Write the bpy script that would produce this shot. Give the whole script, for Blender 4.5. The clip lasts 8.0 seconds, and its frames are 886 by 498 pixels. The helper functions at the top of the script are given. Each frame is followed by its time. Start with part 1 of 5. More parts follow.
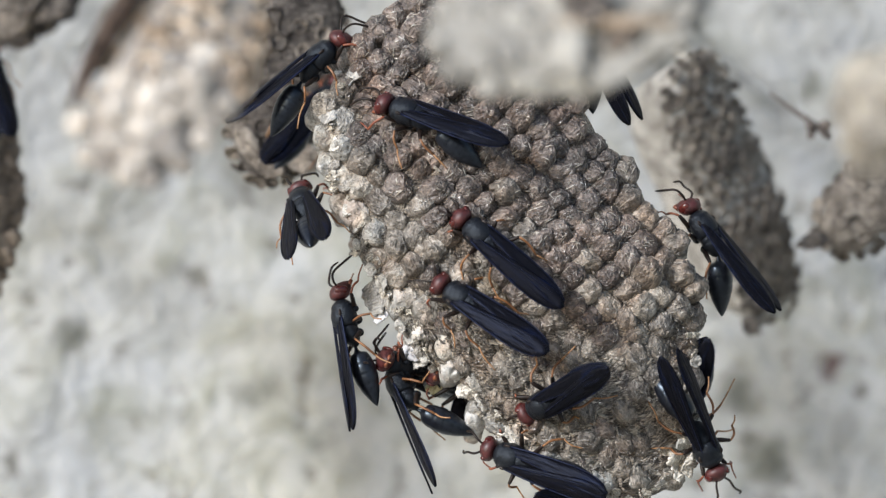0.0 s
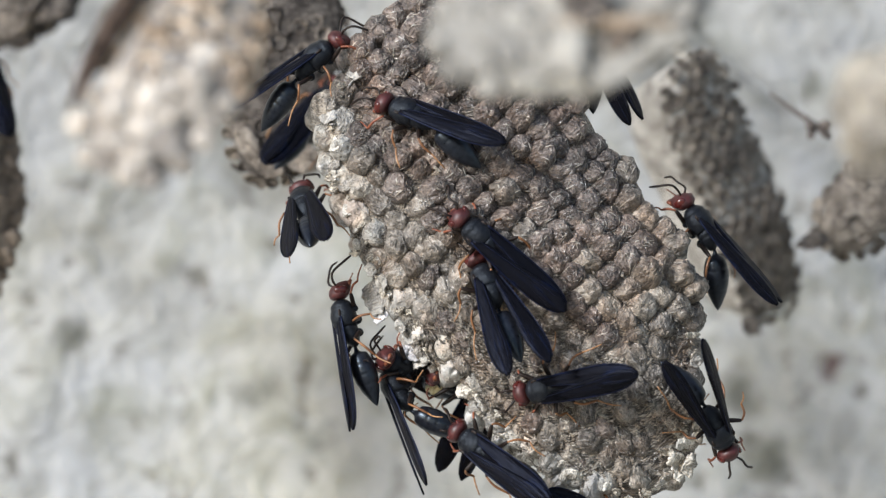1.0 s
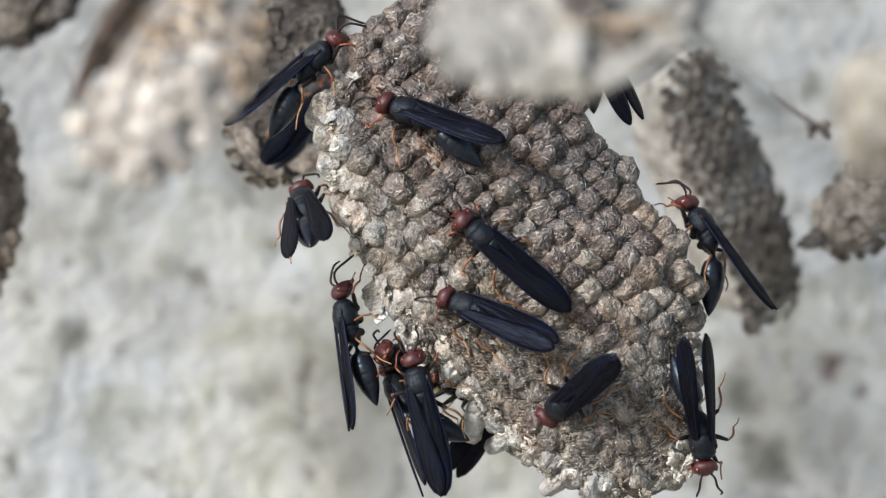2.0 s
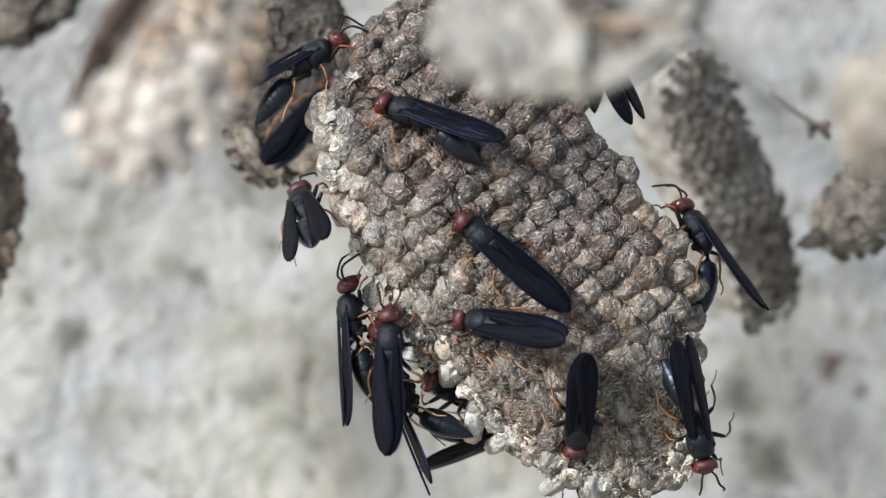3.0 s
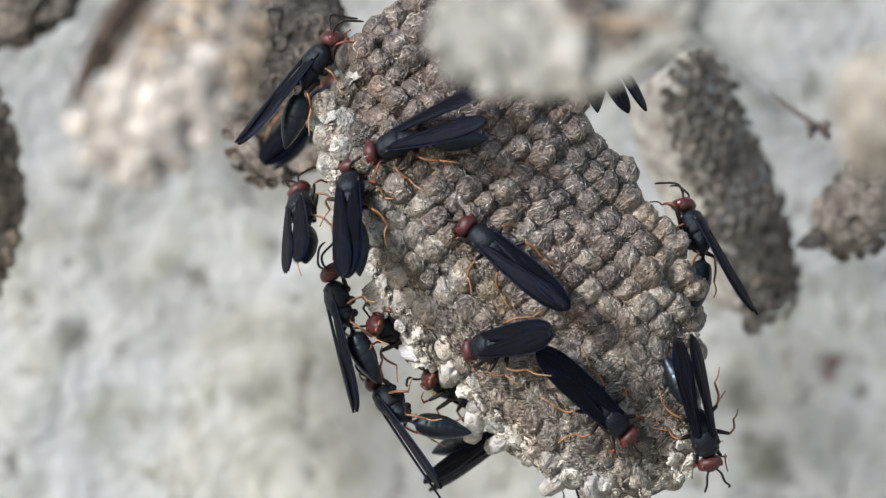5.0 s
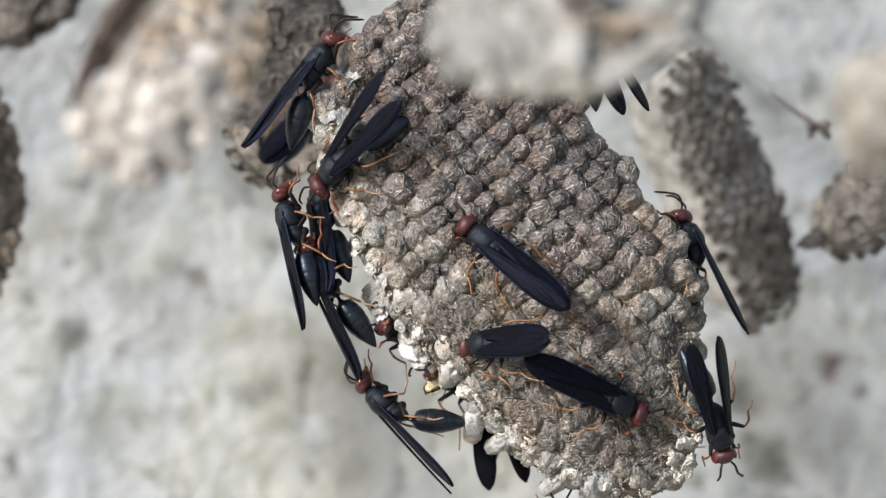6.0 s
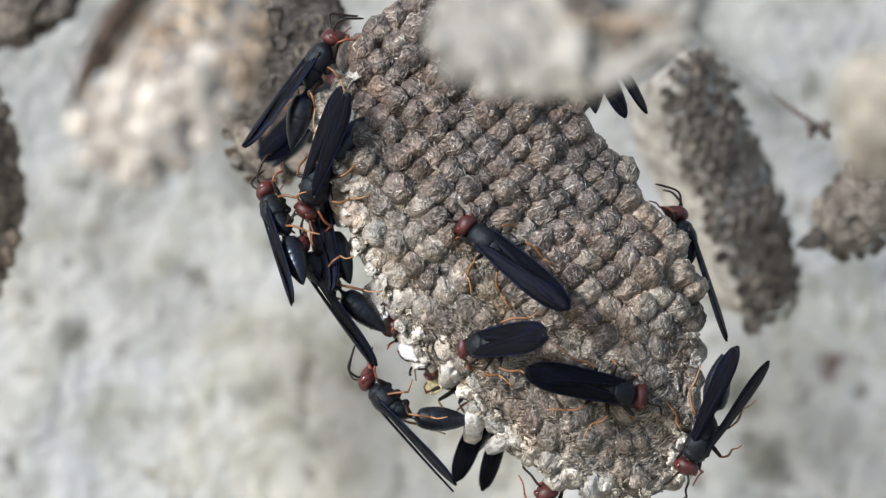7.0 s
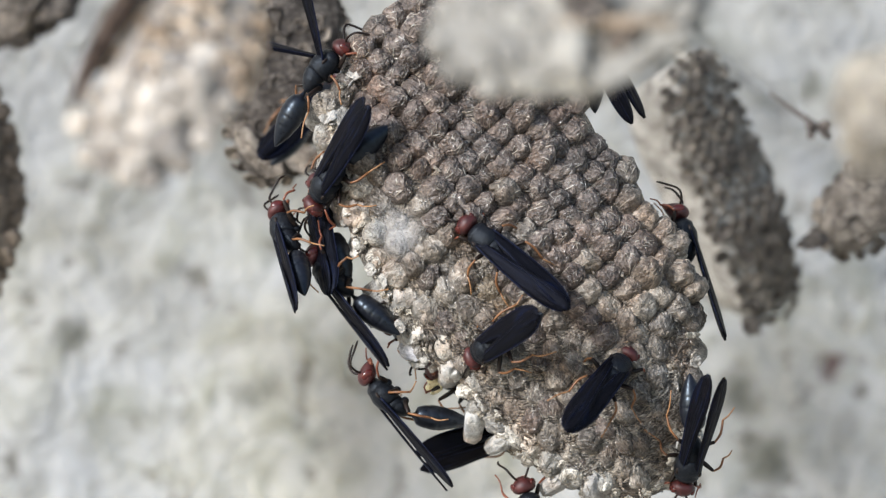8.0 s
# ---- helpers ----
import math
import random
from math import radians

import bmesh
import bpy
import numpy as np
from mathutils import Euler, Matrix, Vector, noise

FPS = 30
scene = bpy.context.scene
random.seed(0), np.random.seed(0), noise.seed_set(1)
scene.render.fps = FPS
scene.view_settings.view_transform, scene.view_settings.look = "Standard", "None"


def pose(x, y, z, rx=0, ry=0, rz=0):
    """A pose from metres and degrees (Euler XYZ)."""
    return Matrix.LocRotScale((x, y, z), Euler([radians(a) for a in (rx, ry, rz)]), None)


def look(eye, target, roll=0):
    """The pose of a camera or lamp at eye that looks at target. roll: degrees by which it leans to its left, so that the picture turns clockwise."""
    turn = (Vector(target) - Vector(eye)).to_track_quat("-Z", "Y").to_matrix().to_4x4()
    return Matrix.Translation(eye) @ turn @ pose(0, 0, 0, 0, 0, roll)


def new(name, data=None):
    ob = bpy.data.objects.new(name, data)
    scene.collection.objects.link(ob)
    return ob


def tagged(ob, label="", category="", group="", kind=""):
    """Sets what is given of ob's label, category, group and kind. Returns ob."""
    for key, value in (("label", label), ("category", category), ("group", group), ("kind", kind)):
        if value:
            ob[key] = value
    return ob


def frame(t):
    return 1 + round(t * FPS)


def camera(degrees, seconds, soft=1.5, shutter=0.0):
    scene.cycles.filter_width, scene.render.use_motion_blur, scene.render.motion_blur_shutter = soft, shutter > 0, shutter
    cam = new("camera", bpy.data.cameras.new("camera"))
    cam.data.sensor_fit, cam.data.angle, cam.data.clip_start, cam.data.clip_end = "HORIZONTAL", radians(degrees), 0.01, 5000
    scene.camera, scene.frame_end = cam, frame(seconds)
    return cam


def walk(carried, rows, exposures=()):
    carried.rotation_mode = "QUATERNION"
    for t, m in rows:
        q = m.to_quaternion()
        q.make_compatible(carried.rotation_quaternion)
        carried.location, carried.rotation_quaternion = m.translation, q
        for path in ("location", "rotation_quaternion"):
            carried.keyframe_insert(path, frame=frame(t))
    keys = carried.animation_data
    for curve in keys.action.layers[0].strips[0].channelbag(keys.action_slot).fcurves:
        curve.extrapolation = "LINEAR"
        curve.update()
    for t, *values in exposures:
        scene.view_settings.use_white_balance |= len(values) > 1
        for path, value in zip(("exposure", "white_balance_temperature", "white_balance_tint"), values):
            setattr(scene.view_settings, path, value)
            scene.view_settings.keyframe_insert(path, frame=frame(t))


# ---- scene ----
import functools

# A wasp colony on a plaster wall, seen through a long lens. Plan lengths are in millimetres round ORIGIN:
# x to the right, y away from the lens, z up.
MM = 0.001
ORIGIN = Vector((0.0, 0.0, 1.8))
REACH = 0.746            # lens to the main comb's face

cam = camera(12.0, 8.0, soft=1.3, shutter=0.5)
cam.data.dof.use_dof = True
cam.data.dof.focus_distance = REACH - 0.002
cam.data.dof.aperture_fstop = 12.5
EYE = look(ORIGIN + Vector((0, -REACH, 0)), ORIGIN)
walk(cam, [(0.0, EYE), (8.0, EYE)], exposures=[(0.0, 0.47), (8.0, 0.52)])

# ---- world, sun ----
world = bpy.data.worlds.new("sky")
scene.world = world
world.use_nodes = True
wn = world.node_tree.nodes
sky = wn.new("ShaderNodeTexSky")
sky.sky_type, sky.sun_disc = "NISHITA", False
SUN_FROM = Vector((-0.66, -0.62, 0.43)).normalized()
sky.sun_elevation = math.asin(SUN_FROM.z)
sky.sun_rotation = math.atan2(SUN_FROM.x, SUN_FROM.y)
wn["Background"].inputs["Strength"].default_value = 0.15
world.node_tree.links.new(sky.outputs[0], wn["Background"].inputs["Color"])
sun = new("sun", bpy.data.lights.new("sun", "SUN"))
sun.data.energy, sun.data.angle, sun.data.color = 3.4, radians(11), (0.93, 0.955, 1.0)
sun.matrix_world = look(ORIGIN + SUN_FROM * 4, ORIGIN)


# ---- materials ----
def node(tree, kind, **values):
    n = tree.nodes.new(kind)
    for key, value in values.items():
        n.inputs[key.replace("_", " ")].default_value = value
    return n


def ramp(tree, source, stops):
    r = tree.nodes.new("ShaderNodeValToRGB")
    e = r.color_ramp.elements
    while len(e) < len(stops):
        e.new(0.5)
    for el, (p, c) in zip(e, stops):
        el.position, el.color = p, (*c, 1)
    tree.links.new(source, r.inputs["Fac"])
    return r.outputs["Color"]


def mix(tree, fac, a, b, blend="MIX"):
    m = tree.nodes.new("ShaderNodeMix")
    m.data_type, m.blend_type = "RGBA", blend
    for value, socket in ((fac, m.inputs[0]), (a, m.inputs[6]), (b, m.inputs[7])):
        if isinstance(value, bpy.types.NodeSocket):
            tree.links.new(value, socket)
        else:
            socket.default_value = value if isinstance(value, float) else (*value, 1)
    return m.outputs[2]


def base_material(name, rough=0.6, specular=0.5):
    """A material, its tree, its shader and object coordinates in millimetres."""
    m = bpy.data.materials.new(name)
    m.use_nodes = True
    t = m.node_tree
    bsdf = t.nodes["Principled BSDF"]
    bsdf.inputs["Roughness"].default_value = rough
    bsdf.inputs["Specular IOR Level"].default_value = specular
    co = t.nodes.new("ShaderNodeTexCoord")
    sc = node(t, "ShaderNodeMapping", Scale=(1000, 1000, 1000))
    t.links.new(co.outputs["Object"], sc.inputs["Vector"])
    return m, t, bsdf, sc.outputs["Vector"]


def noise_of(t, vec, scale, detail=6.0, rough=0.6, distortion=0.0):
    n = node(t, "ShaderNodeTexNoise", Scale=scale, Detail=detail, Roughness=rough, Distortion=distortion)
    t.links.new(vec, n.inputs["Vector"])
    return n.outputs["Fac"]


def bump(t, bsdf, height, strength, distance):
    b = node(t, "ShaderNodeBump", Strength=strength, Distance=distance * MM)
    t.links.new(height, b.inputs["Height"])
    t.links.new(b.outputs["Normal"], bsdf.inputs["Normal"])


def math_of(t, op, a, b):
    m = t.nodes.new("ShaderNodeMath")
    m.operation = op
    for value, socket in ((a, m.inputs[0]), (b, m.inputs[1])):
        if isinstance(value, bpy.types.NodeSocket):
            t.links.new(value, socket)
        else:
            socket.default_value = value
    return m.outputs[0]


def patina(t):
    """Stains that run on from cell to cell over a comb: brown, neutral and dark patches."""
    where = t.nodes.new("ShaderNodeNewGeometry")
    scaled = node(t, "ShaderNodeMapping", Scale=(1000, 1000, 1000))
    t.links.new(where.outputs["Position"], scaled.inputs["Vector"])
    hue = ramp(t, noise_of(t, scaled.outputs[0], 0.1, 4, 0.6, 0.4), [(0.34, (1.12, 0.95, 0.84)), (0.5, (1.0, 0.98, 0.95)), (0.64, (0.93, 0.96, 1.0))])
    soil = ramp(t, noise_of(t, scaled.outputs[0], 0.21, 4, 0.65, 0.8), [(0.3, (0.5, 0.48, 0.46)), (0.48, (0.95, 0.95, 0.95)), (0.66, (1.22, 1.21, 1.2))])
    return mix(t, 1.0, hue, soil, "MULTIPLY")


def paper(name, dark, mid, light, gloss=0.3, relief=0.6, specular=0.5, shine=0.0, stained=False):
    """Chewed wood fibre: swirls of pulp round each cell, glossy crinkled fibres, each cell of its own tone."""
    m, t, bsdf, vec = base_material(name, gloss, specular)
    info = t.nodes.new("ShaderNodeObjectInfo")
    shift = t.nodes.new("ShaderNodeVectorMath")
    shift.operation = "ADD"
    t.links.new(vec, shift.inputs[0])
    t.links.new(math_of(t, "MULTIPLY", info.outputs["Random"], 60.0), shift.inputs[1])
    moved = shift.outputs[0]
    swirl = []
    for scale, warp in ((0.3, 10.0), (0.6, 14.0)):
        rings = node(t, "ShaderNodeTexWave", Scale=scale, Distortion=warp, Detail=4.0, Detail_Scale=0.55, Detail_Roughness=0.6)
        rings.wave_type, rings.rings_direction = "RINGS", "SPHERICAL"
        t.links.new(vec, rings.inputs["Vector"])
        t.links.new(math_of(t, "MULTIPLY", info.outputs["Random"], 40.0), rings.inputs["Phase Offset"])
        swirl.append(rings.outputs["Fac"])
    fibre = node(t, "ShaderNodeMapping", Scale=(0.4, 2.4, 2.4), Rotation=(0.2, 0.2, 0.4))
    t.links.new(moved, fibre.inputs["Vector"])
    fine = ramp(t, noise_of(t, fibre.outputs[0], 1.0, 3, 0.6, 0.6), [(0.36, (0, 0, 0)), (0.64, (1, 1, 1))])
    crumple = ramp(t, noise_of(t, moved, 0.6, 2, 0.5, 0.8), [(0.33, (0, 0, 0)), (0.67, (1, 1, 1))])
    blotch = ramp(t, noise_of(t, moved, 0.3, 3, 0.5), [(0.35, (0, 0, 0)), (0.65, (1, 1, 1))])
    tone = math_of(t, "ADD", math_of(t, "MULTIPLY", fine, 0.35), math_of(t, "MULTIPLY", blotch, 0.3))
    tone = math_of(t, "ADD", tone, math_of(t, "MULTIPLY", swirl[1], 0.2))
    tone = math_of(t, "ADD", tone, math_of(t, "MULTIPLY", crumple, 0.15))
    colour = ramp(t, tone, [(0.22, dark), (0.5, mid), (0.72, light)])
    strand = node(t, "ShaderNodeMapping", Scale=(0.25, 2.6, 2.6), Rotation=(0.5, 0.7, 1.3))
    t.links.new(moved, strand.inputs["Vector"])
    strokes = ramp(t, noise_of(t, strand.outputs[0], 1.3, 1.5, 0.5, 0.5), [(0.52, (0, 0, 0)), (0.64, (1, 1, 1))])
    colour = mix(t, math_of(t, "MULTIPLY", strokes, 0.3), colour, tuple(min(0.85, c * 1.35) for c in light))
    each = ramp(t, info.outputs["Random"], [(0.0, (0.62, 0.6, 0.58)), (0.5, (0.95, 0.91, 0.85)), (1.0, (1.25, 1.2, 1.12))])
    colour = mix(t, 1.0, colour, each, "MULTIPLY")
    if stained:
        colour = mix(t, 1.0, colour, patina(t), "MULTIPLY")
    t.links.new(colour, bsdf.inputs["Base Color"])
    t.links.new(ramp(t, fine, [(0.1, (0.65,) * 3), (0.8, (gloss,) * 3)]), bsdf.inputs["Roughness"])
    height = math_of(t, "ADD", math_of(t, "MULTIPLY", swirl[0], 0.3), math_of(t, "MULTIPLY", swirl[1], 0.15))
    height = math_of(t, "ADD", height, math_of(t, "MULTIPLY", fine, 0.5))
    height = math_of(t, "ADD", height, math_of(t, "MULTIPLY", crumple, 0.85))
    height = math_of(t, "ADD", height, math_of(t, "MULTIPLY", strokes, 0.28))
    bump(t, bsdf, height, 1.0, relief)
    bsdf.inputs["Coat Weight"].default_value = shine
    bsdf.inputs["Coat Roughness"].default_value = 0.12
    t.links.new(bsdf.inputs["Normal"].links[0].from_socket, bsdf.inputs["Coat Normal"])
    return m


PAPER = paper("grey_brown_paper", (0.058, 0.047, 0.038), (0.215, 0.186, 0.154), (0.475, 0.43, 0.375), 0.22, 0.62, 0.7, 0.8)
PALE = paper("pale_grey_paper", (0.17, 0.155, 0.135), (0.4, 0.38, 0.345), (0.68, 0.655, 0.615), 0.55, 0.2, 0.3, 0.08)
WHITE = paper("white_silk_paper", (0.36, 0.355, 0.335), (0.55, 0.54, 0.515), (0.74, 0.735, 0.71), 0.6, 0.2, 0.3, 0.04)
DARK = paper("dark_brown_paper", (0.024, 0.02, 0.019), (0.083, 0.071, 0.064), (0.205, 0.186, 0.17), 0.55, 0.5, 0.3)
TAN = paper("tan_paper", (0.33, 0.22, 0.14), (0.58, 0.46, 0.345), (0.78, 0.7, 0.6), 0.7, 0.35, 0.2)
BUFF = paper("buff_paper", (0.25, 0.22, 0.178), (0.36, 0.335, 0.292), (0.45, 0.43, 0.392), 0.7, 0.3, 0.2)
LIGHT = paper("light_grey_paper", (0.1, 0.086, 0.068), (0.32, 0.29, 0.242), (0.6, 0.56, 0.49), 0.3, 0.55, 0.6, 0.5)
BONE = paper("bone_white_paper", (0.36, 0.315, 0.27), (0.46, 0.425, 0.39), (0.54, 0.515, 0.49), 0.75, 0.15, 0.15)
SEPIA = paper("sepia_paper", (0.02, 0.014, 0.011), (0.065, 0.046, 0.036), (0.14, 0.1, 0.08), 0.7, 0.3, 0.2)
CREAM = paper("cream_torn_paper", (0.215, 0.21, 0.193), (0.3, 0.295, 0.278), (0.385, 0.382, 0.366), 0.85, 0.1, 0.1)
UMBER = paper("faded_umber_paper", (0.1, 0.08, 0.064), (0.2, 0.162, 0.13), (0.32, 0.27, 0.225), 0.7, 0.3, 0.2)
TAUPE = paper("taupe_paper", (0.056, 0.047, 0.04), (0.172, 0.15, 0.13), (0.32, 0.288, 0.254), 0.6, 0.4, 0.25)


def silk(name, dark, mid, light, gloss=0.3, relief=0.3, shine=0.5, specular=0.5):
    """Spun caps and chewed fibre of one cell: combed strands that run along the dome, each cell of its own tone."""
    m, t, bsdf, vec = base_material(name, gloss, specular)
    info = t.nodes.new("ShaderNodeObjectInfo")
    rnd = info.outputs["Random"]
    xyz = t.nodes.new("ShaderNodeSeparateXYZ")
    t.links.new(vec, xyz.inputs[0])
    shift = t.nodes.new("ShaderNodeVectorMath")
    shift.operation = "ADD"
    t.links.new(vec, shift.inputs[0])
    t.links.new(math_of(t, "MULTIPLY", rnd, 60.0), shift.inputs[1])
    moved = shift.outputs[0]
    across = math_of(t, "ADD", xyz.outputs[1], math_of(t, "MULTIPLY", noise_of(t, moved, 0.4, 3, 0.55), 5.5))
    comb_vec = t.nodes.new("ShaderNodeCombineXYZ")
    t.links.new(math_of(t, "MULTIPLY", across, 1.7), comb_vec.inputs[0])
    t.links.new(math_of(t, "MULTIPLY", math_of(t, "SUBTRACT", xyz.outputs[0], xyz.outputs[2]), 0.95), comb_vec.inputs[1])
    t.links.new(math_of(t, "MULTIPLY", rnd, 70.0), comb_vec.inputs[2])
    strand = ramp(t, noise_of(t, comb_vec.outputs[0], 1.0, 2.0, 0.55, 1.2), [(0.36, (0, 0, 0)), (0.66, (1, 1, 1))])
    streak = node(t, "ShaderNodeMapping", Scale=(0.55, 2.2, 1.6), Rotation=(0.2, 0.2, 0.3))
    t.links.new(moved, streak.inputs["Vector"])
    glint = ramp(t, noise_of(t, streak.outputs[0], 0.85, 1.5, 0.5, 0.8), [(0.55, (0, 0, 0)), (0.63, (1, 1, 1))])
    blotch = ramp(t, noise_of(t, moved, 0.34, 3, 0.55), [(0.33, (0, 0, 0)), (0.67, (1, 1, 1))])
    crumple = ramp(t, noise_of(t, moved, 0.85, 3, 0.55, 0.6), [(0.3, (0, 0, 0)), (0.7, (1, 1, 1))])
    tone = math_of(t, "ADD", math_of(t, "MULTIPLY", strand, 0.28), math_of(t, "MULTIPLY", blotch, 0.42))
    tone = math_of(t, "ADD", tone, math_of(t, "MULTIPLY", crumple, 0.3))
    colour = ramp(t, tone, [(0.16, dark), (0.52, mid), (0.84, light)])
    # highlights painted into the colour: pale glint strokes brighter than the fibre
    colour = mix(t, math_of(t, "MULTIPLY", glint, 0.28), colour, tuple(min(0.85, c * 1.5) for c in light))
    each = ramp(t, rnd, [(0.0, (0.7, 0.68, 0.66)), (0.5, (0.95, 0.93, 0.9)), (1.0, (1.2, 1.17, 1.12))])
    colour = mix(t, 1.0, mix(t, 1.0, colour, each, "MULTIPLY"), patina(t), "MULTIPLY")
    t.links.new(colour, bsdf.inputs["Base Color"])
    t.links.new(ramp(t, strand, [(0.1, (min(1.0, gloss + 0.35),) * 3), (0.8, (gloss,) * 3)]), bsdf.inputs["Roughness"])
    height = math_of(t, "ADD", math_of(t, "MULTIPLY", strand, 0.4), math_of(t, "MULTIPLY", crumple, 1.25))
    height = math_of(t, "ADD", height, math_of(t, "MULTIPLY", glint, 0.3))
    height = math_of(t, "ADD", height, math_of(t, "MULTIPLY", noise_of(t, moved, 1.9, 2, 0.5, 0.4), 0.9))
    bump(t, bsdf, height, 1.0, relief)
    bsdf.inputs["Coat Weight"].default_value = shine
    bsdf.inputs["Coat Roughness"].default_value = 0.16
    t.links.new(bsdf.inputs["Normal"].links[0].from_socket, bsdf.inputs["Coat Normal"])
    return m


LILAC = paper("bluish_white_silk", (0.42, 0.43, 0.48), (0.58, 0.59, 0.65), (0.74, 0.75, 0.8), 0.5, 0.2, 0.4, 0.1)
STRAW = paper("straw_yellow_membrane", (0.4, 0.34, 0.18), (0.58, 0.52, 0.32), (0.7, 0.66, 0.46), 0.45, 0.1, 0.4, 0.2)
FIBRE = paper("matted_fibre", (0.022, 0.018, 0.015), (0.115, 0.101, 0.088), (0.4, 0.37, 0.33), 0.28, 0.62, 0.5, 0.5, True)
SILK_GREY = silk("grey_silk_caps", (0.045, 0.038, 0.032), (0.152, 0.132, 0.114), (0.366, 0.331, 0.295), 0.27, 0.34, 0.5, 0.5)
SILK_BROWN = silk("brown_caps", (0.028, 0.022, 0.019), (0.106, 0.083, 0.072), (0.313, 0.267, 0.243), 0.24, 0.36, 0.7, 0.6)
SILK_LIGHT = silk("light_grey_caps", (0.066, 0.058, 0.049), (0.220, 0.197, 0.171), (0.459, 0.420, 0.376), 0.3, 0.32, 0.4, 0.5)
SILK_OCHRE = silk("ochre_stained_caps", (0.053, 0.039, 0.025), (0.177, 0.143, 0.102), (0.406, 0.348, 0.271), 0.28, 0.34, 0.45, 0.5)
SILK_PALE = silk("pale_grey_caps", (0.165, 0.16, 0.146), (0.395, 0.385, 0.36), (0.58, 0.572, 0.55), 0.5, 0.35, 0.12, 0.3)
SILK_WHITE = silk("white_silk_caps", (0.38, 0.38, 0.375), (0.53, 0.53, 0.522), (0.66, 0.66, 0.655), 0.55, 0.2, 0.06, 0.3)


FLAKE = paper("chewed_flakes", (0.04, 0.035, 0.029), (0.145, 0.13, 0.11), (0.4, 0.375, 0.33), 0.25, 0.25, 0.6, 0.5, True)
STRAND = silk("loose_silk_strands", (0.13, 0.12, 0.105), (0.3, 0.28, 0.25), (0.55, 0.53, 0.49), 0.22, 0.1, 0.6, 0.7)


def wall_plaster():
    m, t, bsdf, vec = base_material("stained_plaster", 0.85, 0.3)
    big = noise_of(t, vec, 0.011, 5, 0.55, 0.3)
    patch = noise_of(t, vec, 0.075, 5, 0.65, 0.6)
    speck = noise_of(t, vec, 0.16, 4, 0.6)
    colour = ramp(t, big, [(0.35, (0.345, 0.35, 0.352)), (0.5, (0.41, 0.408, 0.393)), (0.65, (0.44, 0.432, 0.4))])
    moss = ramp(t, patch, [(0.36, (1.07, 1.065, 1.05)), (0.5, (1.04, 1.035, 1.03)), (0.64, (0.8, 0.8, 0.72))])
    hue = ramp(t, noise_of(t, vec, 0.04, 4, 0.6, 0.4), [(0.38, (0.97, 0.98, 1.01)), (0.62, (1.04, 1.025, 0.975))])
    mottle = ramp(t, noise_of(t, vec, 0.13, 3, 0.55, 0.5), [(0.36, (0.84, 0.84, 0.8)), (0.5, (1.0, 1.0, 0.99)), (0.64, (1.06, 1.06, 1.05))])
    colour = mix(t, 1.0, colour, mottle, "MULTIPLY")
    dirt = ramp(t, speck, [(0.3, (0.4, 0.38, 0.34)), (0.42, (1, 1, 1))])
    colour = mix(t, 1.0, mix(t, 1.0, mix(t, 1.0, colour, moss, "MULTIPLY"), hue, "MULTIPLY"), dirt, "MULTIPLY")
    warped = t.nodes.new("ShaderNodeVectorMath")
    warped.operation = "MULTIPLY_ADD"
    wobble = node(t, "ShaderNodeTexNoise", Scale=0.16, Detail=4.0)
    t.links.new(vec, wobble.inputs["Vector"])
    t.links.new(wobble.outputs["Color"], warped.inputs[0])
    warped.inputs[1].default_value = (9, 9, 9)
    t.links.new(vec, warped.inputs[2])
    # damp spots and wide bluish-grey patches: x, z, size, strength and colour
    GREY_PATCH, BROWN_DAMP, OLIVE_DAMP = (0.19, 0.195, 0.21), (0.1, 0.065, 0.06), (0.12, 0.12, 0.1)
    for x, z, size, strength, tint in ((74.9, 51.2, 27.9, 0.40, GREY_PATCH), (-19.9, 46.5, 14.6, 0.30, GREY_PATCH), (-88.2, 43.6, 18.2, 0.30, GREY_PATCH), (-64.5, 2.8, 14.6, 0.12, GREY_PATCH), (-79.6, -19.0, 2.2, 0.88, OLIVE_DAMP), (-55.0, -35.1, 1.6, 0.39, OLIVE_DAMP), (63.5, -31.3, 3.4, 0.94, OLIVE_DAMP), (70.2, -45.5, 3.2, 0.94, OLIVE_DAMP), (83.4, -24.6, 2.0, 1.00, BROWN_DAMP), (50.2, 52.1, 1.7, 0.33, OLIVE_DAMP), (-88.2, -51.2, 2.4, 0.44, OLIVE_DAMP), (-41.7, -31.3, 2.6, 0.66, OLIVE_DAMP), (87.2, -39.8, 2.4, 0.33, OLIVE_DAMP), (-67.3, -9.5, 2.4, 0.28, OLIVE_DAMP), (79.6, 35.1, 1.6, 0.88, OLIVE_DAMP)):
        far = t.nodes.new("ShaderNodeVectorMath")
        far.operation = "DISTANCE"
        t.links.new(warped.outputs[0], far.inputs[0])
        far.inputs[1].default_value = (x + 4.5, 164.5, z + 4.5)
        spot = ramp(t, math_of(t, "DIVIDE", far.outputs["Value"], size * 2.2), [(0.3, (strength,) * 3), (1.0, (0, 0, 0))])
        colour = mix(t, spot, colour, tint)
    t.links.new(colour, bsdf.inputs["Base Color"])
    bump(t, bsdf, math_of(t, "ADD", speck, math_of(t, "MULTIPLY", patch, 2.0)), 0.6, 3.0)
    return m


PLASTER = wall_plaster()


